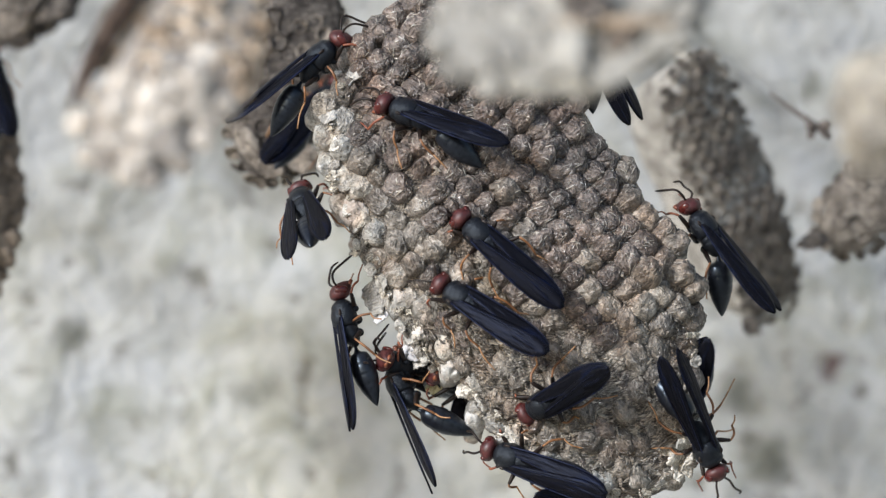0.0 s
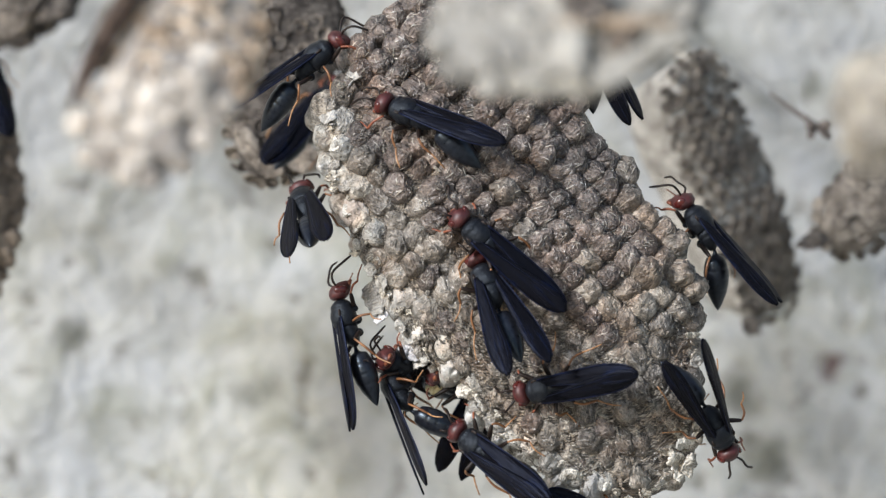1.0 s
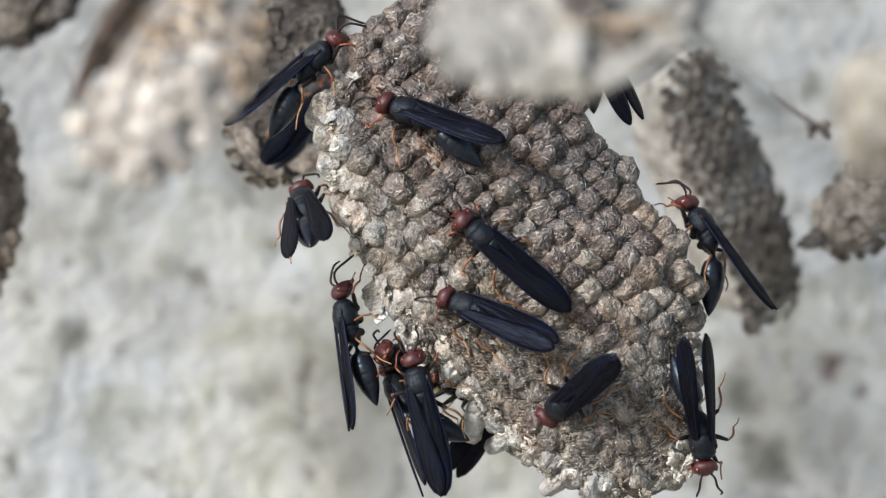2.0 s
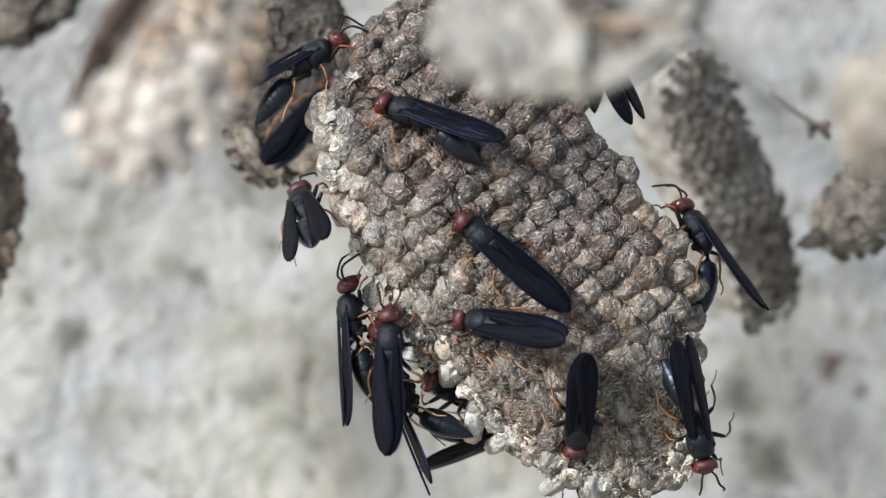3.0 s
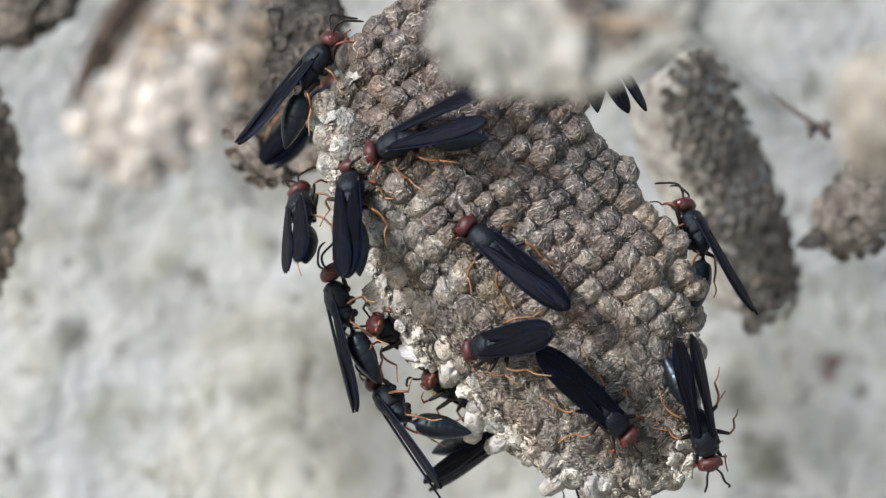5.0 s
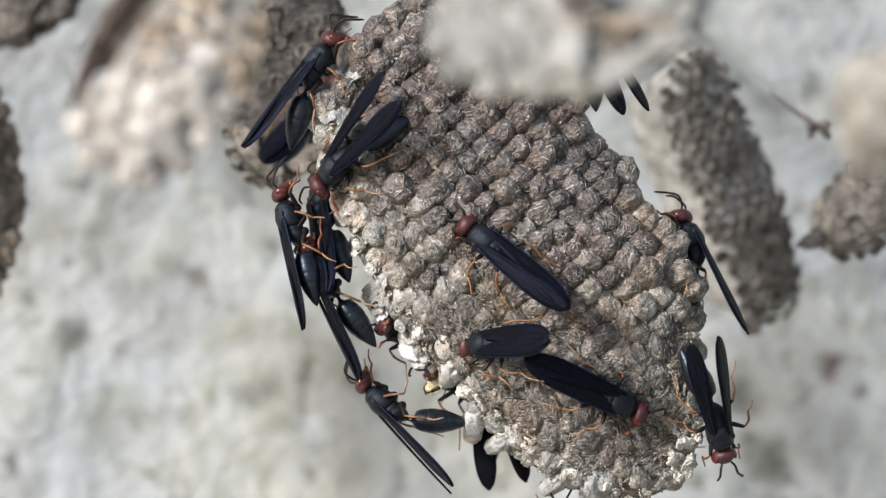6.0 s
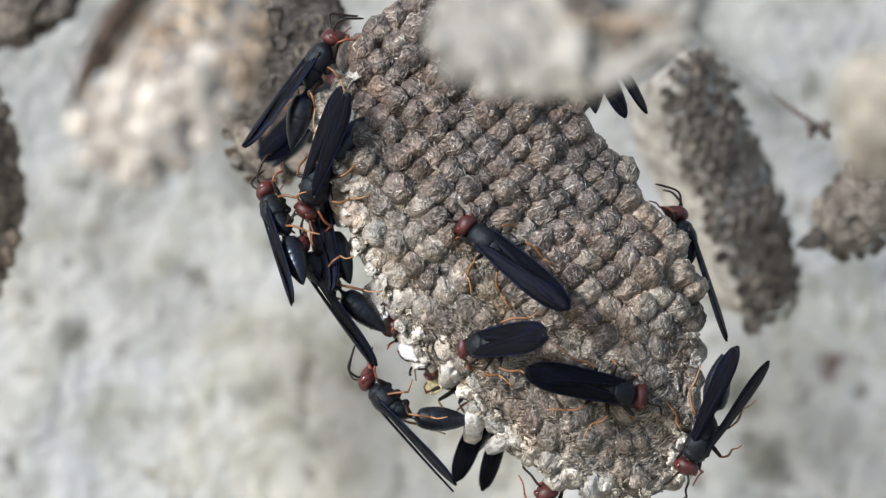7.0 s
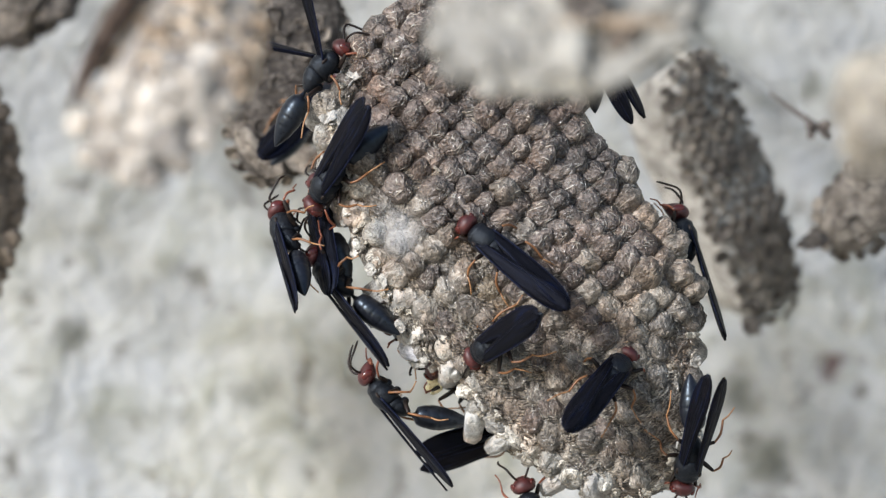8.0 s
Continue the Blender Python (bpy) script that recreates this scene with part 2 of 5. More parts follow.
def plain(name, low, high, scale, rough, relief=0.3, specular=0.5, tint=None):
    m, t, bsdf, vec = base_material(name, rough, specular)
    n = noise_of(t, vec, scale, 5, 0.6)
    t.links.new(ramp(t, n, [(0.35, low), (0.65, high)]), bsdf.inputs["Base Color"])
    t.links.new(ramp(t, n, [(0.3, (rough * 0.8,) * 3), (0.7, (min(1, rough * 1.25),) * 3)]), bsdf.inputs["Roughness"])
    if tint:
        bsdf.inputs["Specular Tint"].default_value = (*tint, 1)
    bump(t, bsdf, n, 0.5, relief)
    return m


BLACK = plain("blue_black_shell", (0.006, 0.0065, 0.009), (0.012, 0.013, 0.018), 1.3, 0.33, 0.05, 0.42, (0.7, 0.85, 1.0))
VELVET = plain("black_fine_hair", (0.0055, 0.006, 0.008), (0.011, 0.012, 0.015), 3.5, 0.36, 0.3, 0.24, (0.75, 0.87, 1.0))
VEIN = plain("glossy_blue_vein", (0.004, 0.005, 0.011), (0.008, 0.011, 0.03), 0.8, 0.34, 0.03, 0.14, (0.5, 0.62, 1.0))
RED = plain("dark_red_shell", (0.034, 0.0075, 0.0075), (0.078, 0.016, 0.015), 0.9, 0.48, 0.12)
EYE_RED = plain("maroon_eye", (0.05, 0.009, 0.008), (0.09, 0.015, 0.012), 2.0, 0.22, 0.02)
ORANGE = plain("orange_shell", (0.22, 0.105, 0.045), (0.38, 0.2, 0.085), 1.5, 0.45, 0.05)
AMBER = plain("dull_amber_shell", (0.13, 0.052, 0.02), (0.25, 0.11, 0.04), 0.6, 0.45, 0.05)
RUST = plain("rust_shell", (0.14, 0.035, 0.018), (0.25, 0.08, 0.035), 1.5, 0.45, 0.05)
BROWN = plain("dark_brown_shell", (0.008, 0.006, 0.005), (0.022, 0.013, 0.01), 1.5, 0.45, 0.05, 0.25)
GROUND = plain("dry_ground", (0.3, 0.27, 0.22), (0.42, 0.39, 0.33), 0.01, 0.9, 4.0, 0.3)


def wing_film():
    m, t, bsdf, vec = base_material("smoky_wing_film", 0.42, 0.08)
    stretch = node(t, "ShaderNodeMapping", Scale=(0.12, 1.3, 1.0))
    t.links.new(vec, stretch.inputs["Vector"])
    veins = noise_of(t, stretch.outputs[0], 1.4, 2, 0.5, 0.4)
    t.links.new(ramp(t, veins, [(0.35, (0.004, 0.004, 0.0055)), (0.58, (0.006, 0.006, 0.008)), (0.7, (0.005, 0.0075, 0.02))]), bsdf.inputs["Base Color"])
    bsdf.inputs["Specular Tint"].default_value = (0.55, 0.65, 1.0, 1)
    bump(t, bsdf, veins, 0.9, 0.25)
    clear = t.nodes.new("ShaderNodeBsdfTransparent")
    clear.inputs["Color"].default_value = (0.55, 0.45, 0.36, 1)
    blend = t.nodes.new("ShaderNodeMixShader")
    blend.inputs[0].default_value = 0.1
    t.links.new(bsdf.outputs[0], blend.inputs[1])
    t.links.new(clear.outputs[0], blend.inputs[2])
    t.links.new(blend.outputs[0], t.nodes["Material Output"].inputs["Surface"])
    return m


FILM = wing_film()


# ---- building helpers ----
def mesh_of(name, bm, material, smooth=True):
    me = bpy.data.meshes.new(name)
    bm.to_mesh(me)
    bm.free()
    if smooth:
        me.polygons.foreach_set("use_smooth", [True] * len(me.polygons))
    me.materials.append(material)
    return me


def part(name, bm, material, parent, label="", at=None):
    ob = new(name, mesh_of(name, bm, material))
    ob.parent = parent
    if at is not None:
        ob.matrix_basis = at
    return tagged(ob, label)


def piece(name, me, parent, at):
    ob = new(name, me)
    ob.parent = parent
    ob.matrix_basis = at
    return ob


def thing(name, label, category, m, group="", kind=""):
    ob = new(name)
    ob.empty_display_size = 0.005
    ob.matrix_basis = m
    return tagged(ob, label, category, group, kind)


def place(x, y, z, rx=0, ry=0, rz=0):
    """A pose by plan millimetres."""
    return Matrix.Translation(ORIGIN) @ pose(x * MM, y * MM, z * MM, rx, ry, rz)


def bridge(bm, rings, close_start=True, close_end=True):
    for a, b in zip(rings, rings[1:]):
        n = len(a)
        for k in range(n):
            bm.faces.new((a[k], a[(k + 1) % n], b[(k + 1) % n], b[k]))
    if close_start:
        bm.faces.new(list(reversed(rings[0])))
    if close_end:
        bm.faces.new(rings[-1])


def body_of(bm, rings, sides=14, flat=1.0):
    """A body along x: rings of x, z, half width, half height in millimetres."""
    made = []
    for x, z, w, h in rings:
        ring = []
        for k in range(sides):
            a = 2 * math.pi * k / sides
            lower = flat if math.sin(a) < 0 else 1.0
            ring.append(bm.verts.new((x * MM, w * math.cos(a) * MM, (z + h * math.sin(a) * lower) * MM)))
        made.append(ring)
    bridge(bm, made)
    bmesh.ops.recalc_face_normals(bm, faces=bm.faces)
    return bm


def limb(bm, points, radii, sides=7):
    """A jointed rod through points, in millimetres."""
    made = []
    side = None
    for k, p in enumerate(points):
        p = Vector(p)
        along = (Vector(points[min(k + 1, len(points) - 1)]) - Vector(points[max(k - 1, 0)])).normalized()
        if side is None:
            side = along.cross(Vector((0.3, 0.2, 1))).normalized()
        side = (side - along * side.dot(along)).normalized()
        up = along.cross(side)
        made.append([bm.verts.new((p + (side * math.cos(2 * math.pi * j / sides) + up * math.sin(2 * math.pi * j / sides)) * radii[k]) * MM)
                     for j in range(sides)])
    bridge(bm, made)
    bmesh.ops.recalc_face_normals(bm, faces=bm.faces)
    return bm


def bent(points, n):
    """A smooth run of n points through a few."""
    pts = [Vector(p) for p in points]
    pts = [pts[0] * 2 - pts[1]] + pts + [pts[-1] * 2 - pts[-2]]
    out = []
    spans = len(pts) - 3
    for k in range(n):
        s = min(k / (n - 1) * spans, spans - 1e-6)
        i, f = int(s), s - int(s)
        a, b, c, d = pts[i:i + 4]
        out.append(0.5 * ((2 * b) + (c - a) * f + (2 * a - 5 * b + 4 * c - d) * f * f + (3 * b - a - 3 * c + d) * f ** 3))
    return out


# ---- wall and ground ----
def build_wall():
    bm = bmesh.new()
    front, back, nx, nz = 160.0, 400.0, 96, 72
    xs = [-3000, -1200, -500] + [-220 + 440 * k / nx for k in range(nx + 1)] + [500, 1200, 3000]
    zs = [-1800, -900, -350] + [-140 + 280 * k / nz for k in range(nz + 1)] + [350, 900, 1600]
    grid = []
    for x in xs:
        col = []
        for z in zs:
            fade = 1.0 if abs(x) < 215 and abs(z) < 135 else 0.0
            dy = (noise.noise((x * 0.012, z * 0.012, 3)) * 4 + noise.noise((x * 0.05, z * 0.05, 9)) * 1.6) * fade
            col.append(bm.verts.new((x * MM, (front + dy) * MM, z * MM)))
        grid.append(col)
    for a, b in zip(grid, grid[1:]):
        for k in range(len(zs) - 1):
            bm.faces.new((a[k], b[k], b[k + 1], a[k + 1]))
    corner = [grid[0][0], grid[-1][0], grid[-1][-1], grid[0][-1]]
    rear = [bm.verts.new((v.co.x, back * MM, v.co.z)) for v in corner]
    edges = [[c[0] for c in grid], grid[-1], [c[-1] for c in reversed(grid)], list(reversed(grid[0]))]
    for k in range(4):
        bm.faces.new(edges[k][::-1] + [rear[k], rear[(k + 1) % 4]])
    bm.faces.new(rear[::-1])
    bmesh.ops.recalc_face_normals(bm, faces=bm.faces)
    ob = new("wall_back", mesh_of("wall_back", bm, PLASTER))
    ob.location = ORIGIN
    tagged(ob, "pale grey plaster wall with mossy stains and dark specks", "wall", kind="structure")
    g = bmesh.new()
    bmesh.ops.create_grid(g, x_segments=8, y_segments=8, size=60)
    ob = new("ground", mesh_of("ground", g, GROUND))
    tagged(ob, "dry pale earth ground below the wall", "ground", kind="structure")


build_wall()


# ---- nests ----
def cap_meshes(name, material, count, radius, height, seed, sides=26, levels=12, rough=1.0):
    """Domed cell caps with a leaning apex and uneven shells of pulp; z points out of the cell."""
    rng = random.Random(seed)
    made = []
    for _ in range(count):
        bm = bmesh.new()
        lean = Vector((rng.uniform(-0.28, 0.28), rng.uniform(-0.28, 0.28), 0))
        tall, phase, off = rng.uniform(0.75, 1.25), rng.uniform(0, 6.28), rng.uniform(0, 100)
        dent, shells = rng.uniform(0.0, 0.2) * rough, rng.uniform(2.6, 4.2)
        rings = []
        for lv in range(levels):
            f = 1.0 - lv / (levels - 0.4)
            ring = []
            for k in range(sides):
                a = 2 * math.pi * k / sides
                r = f * (1 + 0.06 * math.cos(6 * a + phase))
                c, s = math.cos(a), math.sin(a)
                wob = noise.noise((c * 1.5 * f + off, s * 1.5 * f, lv * 0.2))
                crease = noise.noise((c * 4.2 * f + off, s * 4.2 * f, 7))
                fold = noise.noise((c * 1.1 * f + 0.5 * s * f + off, s * 5.5 * f, 3))
                step = (f * shells + 0.5 * wob + 0.12 * math.sin(a + phase)) % 1.0
                h = math.sqrt(1 - 0.97 * f * f) * tall + rough * (0.13 * step ** 2 + 0.24 * wob + 0.1 * crease + 0.17 * fold) - dent * max(0, 1 - f * 2.2)
                p = Vector((c * r * (1 + 0.14 * wob), s * r * (1 + 0.14 * wob), 0)) + lean * (1 - f)
                ring.append(bm.verts.new((p.x * radius * MM, p.y * radius * MM, h * height * MM)))
            rings.append(ring)
        skirt = [bm.verts.new((v.co.x * 0.96, v.co.y * 0.96, v.co.z - 2.6 * MM)) for v in rings[0]]
        bridge(bm, [skirt] + rings, close_start=False)
        made.append(mesh_of(name, bm, material))
    return made


def cup_meshes(name, material, count, radius, deep, seed, sides=12):
    """Open empty cells: a thin uneven six-sided wall round a hollow; z points out of the cell."""
    rng = random.Random(seed)
    made = []
    for _ in range(count):
        bm = bmesh.new()
        off = rng.uniform(0, 50)
        rings = []
        for f, h in ((1.0, -1.0), (1.0, 0.02), (0.9, 0.08), (0.8, 0.0), (0.74, -0.5), (0.62, -0.92), (0.2, -1.0)):
            ring = []
            for k in range(sides):
                a = 2 * math.pi * k / sides
                r = f * radius * (1 + 0.05 * math.cos(6 * a)) * (1 + 0.1 * noise.noise((math.cos(a) + off, math.sin(a), 1)))
                lip = 0.35 * noise.noise((math.cos(a) * 2 + off, math.sin(a) * 2, 4)) if -0.4 < h else 0
                ring.append(bm.verts.new((r * math.cos(a) * MM, r * math.sin(a) * MM, (h * deep + lip) * MM)))
            rings.append(ring)
        bridge(bm, rings, close_start=False)
        made.append(mesh_of(name, bm, material))
    return made


def comb(label, centre, lobes, pitch, rise, thick, caps, rims, core_material, grid_turn=0.0, turn=(0, 0, 0), stalk=(), seed=1, oval=None, rim_side=None, rim_width=6.5, old=(), side_ring=True, sink=0.3):
    """A paper comb: a domed face of capped cells, a rim of paler cells and a stalk. lobes: mean radius and its harmonics."""
    rng = random.Random(seed)
    nest = thing("wasp_nest", label, "nest", place(*centre, *turn), "paper nests on the wall")

    def radius(a):
        r = lobes[0]
        if oval:
            p, q, t = oval[0], oval[1], a - radians(oval[2])
            e = oval[3] if len(oval) > 3 else 2.2
            r += (abs(math.cos(t) / p) ** e + abs(math.sin(t) / q) ** e) ** (-1 / e)
        for k in range(1, (len(lobes) - 1) // 2 + 1):
            r += lobes[2 * k - 1] * math.cos(k * a) + lobes[2 * k] * math.sin(k * a)
        return r

    def depth(u, v):
        f = math.hypot(u, v) / radius(math.atan2(v, u))
        return rise * min(f, 1.15) ** 3 + 1.3 * noise.noise((u * 0.05 + seed, v * 0.05, 2)) + 0.5 * noise.noise((u * 0.16, v * 0.16, seed))

    bm = bmesh.new()
    sides, rings = 96, []
    for f, back, shrink in [(0.08, 0, 1), (0.25, 0, 1), (0.42, 0, 1), (0.58, 0, 1), (0.72, 0, 1), (0.84, 0, 1), (0.92, 0, 1), (0.98, 0.3, 1),
                            (1, 0.18, 1.0), (1, 0.45, 0.98), (1, 0.75, 0.93), (1, 1.0, 0.83), (1, 1.12, 0.5), (1, 1.15, 0.1)]:
        ring = []
        for k in range(sides):
            a = 2 * math.pi * k / sides
            r = (radius(a) - 0.5 * pitch) * f * shrink
            u, v = r * math.cos(a), r * math.sin(a)
            y = depth(u, v) + sink if f < 1 else depth(u / shrink * 0.98, v / shrink * 0.98) + back * thick
            if f == 1:
                w = 1 + 0.025 * noise.noise((u * 0.35, v * 0.35, y * 0.2))
                u, v = u * w, v * w
            ring.append(bm.verts.new((u * MM, y * MM, v * MM)))
        rings.append(ring)
    bridge(bm, rings)
    bmesh.ops.recalc_face_normals(bm, faces=bm.faces)
    part("core", bm, core_material, nest, "weathered paper side walls")

    def cell(u, v, y, normal, meshes, size=1.0, tall=1.0):
        z = normal.normalized()
        x = z.cross(Vector((0.2, 0.1, 1))).normalized()
        m = Matrix((x, z.cross(x), z)).transposed().to_4x4()
        m.translation = Vector((u, y, v)) * MM
        stretch = Matrix.Diagonal((size * rng.uniform(0.88, 1.15), size * rng.uniform(0.88, 1.15), tall * rng.uniform(0.75, 1.3), 1))
        piece("cell", rng.choice(meshes), nest, m @ pose(0, 0, 0, rng.uniform(-14, 14), rng.uniform(-14, 14), rng.uniform(0, 360)) @ stretch)

    reach = max(radius(k * 0.1) for k in range(63))
    count = int(reach / pitch) + 3
    ct, st = math.cos(radians(grid_turn)), math.sin(radians(grid_turn))
    for i in range(-count, count + 1):
        for j in range(-2 * count, 2 * count + 1):
            gu, gv = (i + 0.5 * (j % 2)) * pitch, j * pitch * 0.866
            u, v = gu * ct - gv * st + rng.uniform(-0.22, 0.22), gu * st + gv * ct + rng.uniform(-0.22, 0.22)
            a = math.atan2(v, u)
            if math.hypot(u, v) > radius(a) - pitch * 0.85:
                continue
            e = 0.8
            normal = Vector((depth(u + e, v) - depth(u - e, v), -2 * e, depth(u, v + e) - depth(u, v - e))).normalized()
            edge = v < 22 and rim_side is not None and rim_side(a % (2 * math.pi)) and math.hypot(u, v) > radius(a) - rim_width
            kind = old if old and rng.random() < 0.65 + v / 30 + min(0, u + 12) / 20 - max(0, u - 16) / 14 else caps
            cell(u, v, depth(u, v) + 0.3 + rng.uniform(-0.5, 0.7), normal, rims if edge and rng.random() < (0.4 if v > 0 else 0.45 if v > -25 else 0.25) else kind, 1.0, 0.7 if v < -12 else 1.0)
    a = 0.0
    while a < 2 * math.pi:
        r = radius(a)
        here = rims if rim_side is None or rim_side(a) else old or caps
        for y, tilt, size in ((0.2, 0.8, 0.95), (4.0, 3.0, 0.8)):
            if tilt > 2 and (here is not rims or not side_ring):
                continue
            rr, b = r - 0.1 * pitch + rng.uniform(-0.8, 0.3), a + rng.uniform(-1.0, 1.0) / r
            normal = Vector((math.cos(b) * tilt, -1, math.sin(b) * tilt))
            cell(rr * math.cos(b), rr * math.sin(b), depth(rr * math.cos(b), rr * math.sin(b)) + y + rng.uniform(-0.6, 0.6), normal, here, size * rng.uniform(0.75, 1.15) * (1.0 if here is rims and side_ring else 0.7 if here is old else 0.85))
        a += pitch * 0.86 / r
    if stalk:
        bm = bmesh.new()
        back = pose(0, 0, 0, *turn).to_3x3().inverted()
        line = bent([back @ Vector(p) for p in stalk], 14)
        limb(bm, line, [1.1 * (1 + 0.5 * abs(k - 6.5) / 6.5) for k in range(14)], 10)
        part("stalk", bm, core_material, nest, "grey paper stalk")
    return nest


def flap(nest, material, x, y, z, facing, wide, high, spin=0.0, seed=1):
    """A torn, crumpled flap of paper on a nest, in the nest's millimetres, turned to face along facing."""
    bm = bmesh.new()
    sides, levels, rows = 40, 8, []
    for lv in range(levels + 1):
        f = lv / levels
        ring = []
        for k in range(sides):
            a = 2 * math.pi * k / sides
            c, t = math.cos(a), math.sin(a)
            ragged = 1 + 0.3 * noise.noise((c * 1.3, t * 1.3, seed)) + 0.2 * noise.noise((c * 4, t * 4, seed + 5)) + 0.12 * noise.noise((c * 11, t * 11, seed))
            u, v = c * f * ragged * wide, t * f * ragged * high
            h = 0.9 * noise.noise((u * 0.45, v * 0.45, seed)) + 0.35 * noise.noise((u * 1.3, v * 1.3, seed + 2)) - 0.12 * f * f * (wide + high) * 0.5
            ring.append((u, v, h))
        rows.append(ring)
    top = [[bm.verts.new((u * MM, v * MM, h * MM)) for u, v, h in ring] for ring in rows[1:]]
    low = [[bm.verts.new((u * MM, v * MM, (h - 0.3) * MM)) for u, v, h in ring] for ring in rows[1:]]
    bridge(bm, top, close_start=True, close_end=False)
    bridge(bm, low, close_start=True, close_end=False)
    bridge(bm, [top[-1], low[-1]], False, False)
    bmesh.ops.recalc_face_normals(bm, faces=bm.faces)
    turn = Vector(facing).to_track_quat("Z", "Y").to_matrix().to_4x4()
    part("flap", bm, material, nest, "torn flap of paper", Matrix.Translation(Vector((x, y, z)) * MM) @ turn @ pose(0, 0, 0, 0, 0, spin))


DARK_CAPS = cap_meshes("cell", DARK, 6, 1.95, 1.1, 14, 14, 6)
OPEN_TAUPE = cup_meshes("cell", TAUPE, 6, 1.55, 0.42, 19)
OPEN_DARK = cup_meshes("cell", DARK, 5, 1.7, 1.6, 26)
OPEN_TAN = cup_meshes("cell", TAN, 6, 2.1, 2.0, 16)
BONE_CAPS = cap_meshes("cell", BONE, 5, 2.25, 0.45, 25, 14, 6, 0.4)
BUFF_CAPS = cap_meshes("cell", BUFF, 6, 2.2, 0.7, 17, 12, 5, 0.5)
CREAM_CAPS = cap_meshes("cell", CREAM, 5, 2.15, 0.15, 22, 12, 5, 0.4)
UMBER_CAPS = cap_meshes("cell", UMBER, 4, 2.4, 0.6, 23, 12, 5, 0.5)

MAIN_LOBES = (34.73, -0.43, -0.77, -4.97, -10.88, -0.26, -0.41, -0.91, 2.58, 0.23, 0.57, 0.57, -0.80, 0.49, -0.25, -0.14, 0.05, -0.52, -0.71, 0.07, -0.16)
def silk_caps(material, count, seed, wide=2.6, tall=2.6, tube=5.0, rough=1.0, strands=9):
    """Capped cells: a spun dome on a fluted paper tube; z points out of the cell."""
    rng = random.Random(seed)
    made = []
    sides, levels = 28, 11
    for _ in range(count):
        bm = bmesh.new()
        off, phase = rng.uniform(0, 100), rng.uniform(0, 6.28)
        apex = Vector((rng.uniform(-0.5, 0.5), rng.uniform(-0.5, 0.5), 0))
        high, blunt = tall * rng.uniform(0.82, 1.15), rng.uniform(2.0, 3.0)
        rows = [(0.9, -tube), (0.94, -tube * 0.5), (0.97, -1.2)] + [(1.0 - lv / (levels - 0.5), None) for lv in range(levels)]
        rings = []
        for f, low in rows:
            ring = []
            for k in range(sides):
                a = 2 * math.pi * k / sides
                c, t = math.cos(a), math.sin(a)
                wob = noise.noise((c * 1.3 * f + off, t * 1.3 * f, 1))
                pleat = noise.noise((c * 3.6 + off, t * 3.6, f * 1.2))
                fold = noise.noise((c * 3.0 * f + off, t * 3.0 * f + 2 * f, 5))
                r = wide * f * (1 + 0.035 * math.cos(6 * a + phase) + 0.13 * wob * rough + 0.07 * pleat * rough)
                if low is None:
                    h = high * (1 - f ** blunt) ** 0.62 + rough * (0.6 * wob + 0.42 * fold + 0.2 * pleat) * min(1, 1.4 * f + 0.2)
                    lip = apex * (1 - f)
                else:
                    h, lip = low + 0.3 * wob, Vector((0, 0, 0))
                ring.append(bm.verts.new(((r * c + lip.x) * MM, (r * t + lip.y) * MM, h * MM)))
            rings.append(ring)
        bridge(bm, rings, close_start=False)
        solid = len(bm.faces)
        # loose strands of silk and pulp that lie on the dome
        dome = rings[3:]
        for _ in range(strands):
            far, at, way = 0.92 * rng.random() ** 0.5, rng.uniform(0, 6.28), rng.gauss(0, 0.9)
            run, half = rng.uniform(0.2, 0.5), rng.uniform(0.045, 0.1) * MM
            lift = rng.uniform(0.05, 0.16) * MM
            spine = []
            for n in range(5):
                f = n / 4 - 0.5
                x, y = far * math.cos(at) + f * run * math.cos(way), far * math.sin(at) + f * run * math.sin(way) + 0.25 * f * f * run
                a, b = min(max((1 - math.hypot(x, y)) * (levels - 0.5), 0), levels - 1.01), (math.atan2(y, x) / (2 * math.pi) % 1.0) * sides % sides
                i, j = int(a), int(b)
                p = dome[i][j].co.lerp(dome[i][(j + 1) % sides].co, b - j).lerp(dome[i + 1][j].co.lerp(dome[i + 1][(j + 1) % sides].co, b - j), a - i)
                spine.append(p + (p - Vector((0, 0, -1.5 * MM))).normalized() * lift * (1.0 - 3 * f * f))
            rows = []
            for n, p in enumerate(spine):
                along = (spine[min(n + 1, 4)] - spine[max(n - 1, 0)]).normalized()
                out = (p - Vector((0, 0, -1.5 * MM))).normalized()
                side = along.cross(out).normalized() * half * (1.0 if 0 < n < 4 else 0.35)
                rows.append([bm.verts.new(p + side), bm.verts.new(p + out * half * 0.7), bm.verts.new(p - side)])
            for one, two in zip(rows, rows[1:]):
                bm.faces.new((one[0], one[1], two[1], two[0]))
                bm.faces.new((one[1], one[2], two[2], two[1]))
        me = mesh_of("cell", bm, material)
        me.materials.append(STRAND)
        me.polygons.foreach_set("material_index", [0 if n < solid else 1 for n in range(len(me.polygons))])
        made.append(me)
    return made


def lobe_radius(lobes, a):
    """The comb's outline: a mean radius and its harmonics."""
    return lobes[0] + sum(lobes[2 * k - 1] * math.cos(k * a) + lobes[2 * k] * math.sin(k * a) for k in range(1, (len(lobes) - 1) // 2 + 1))


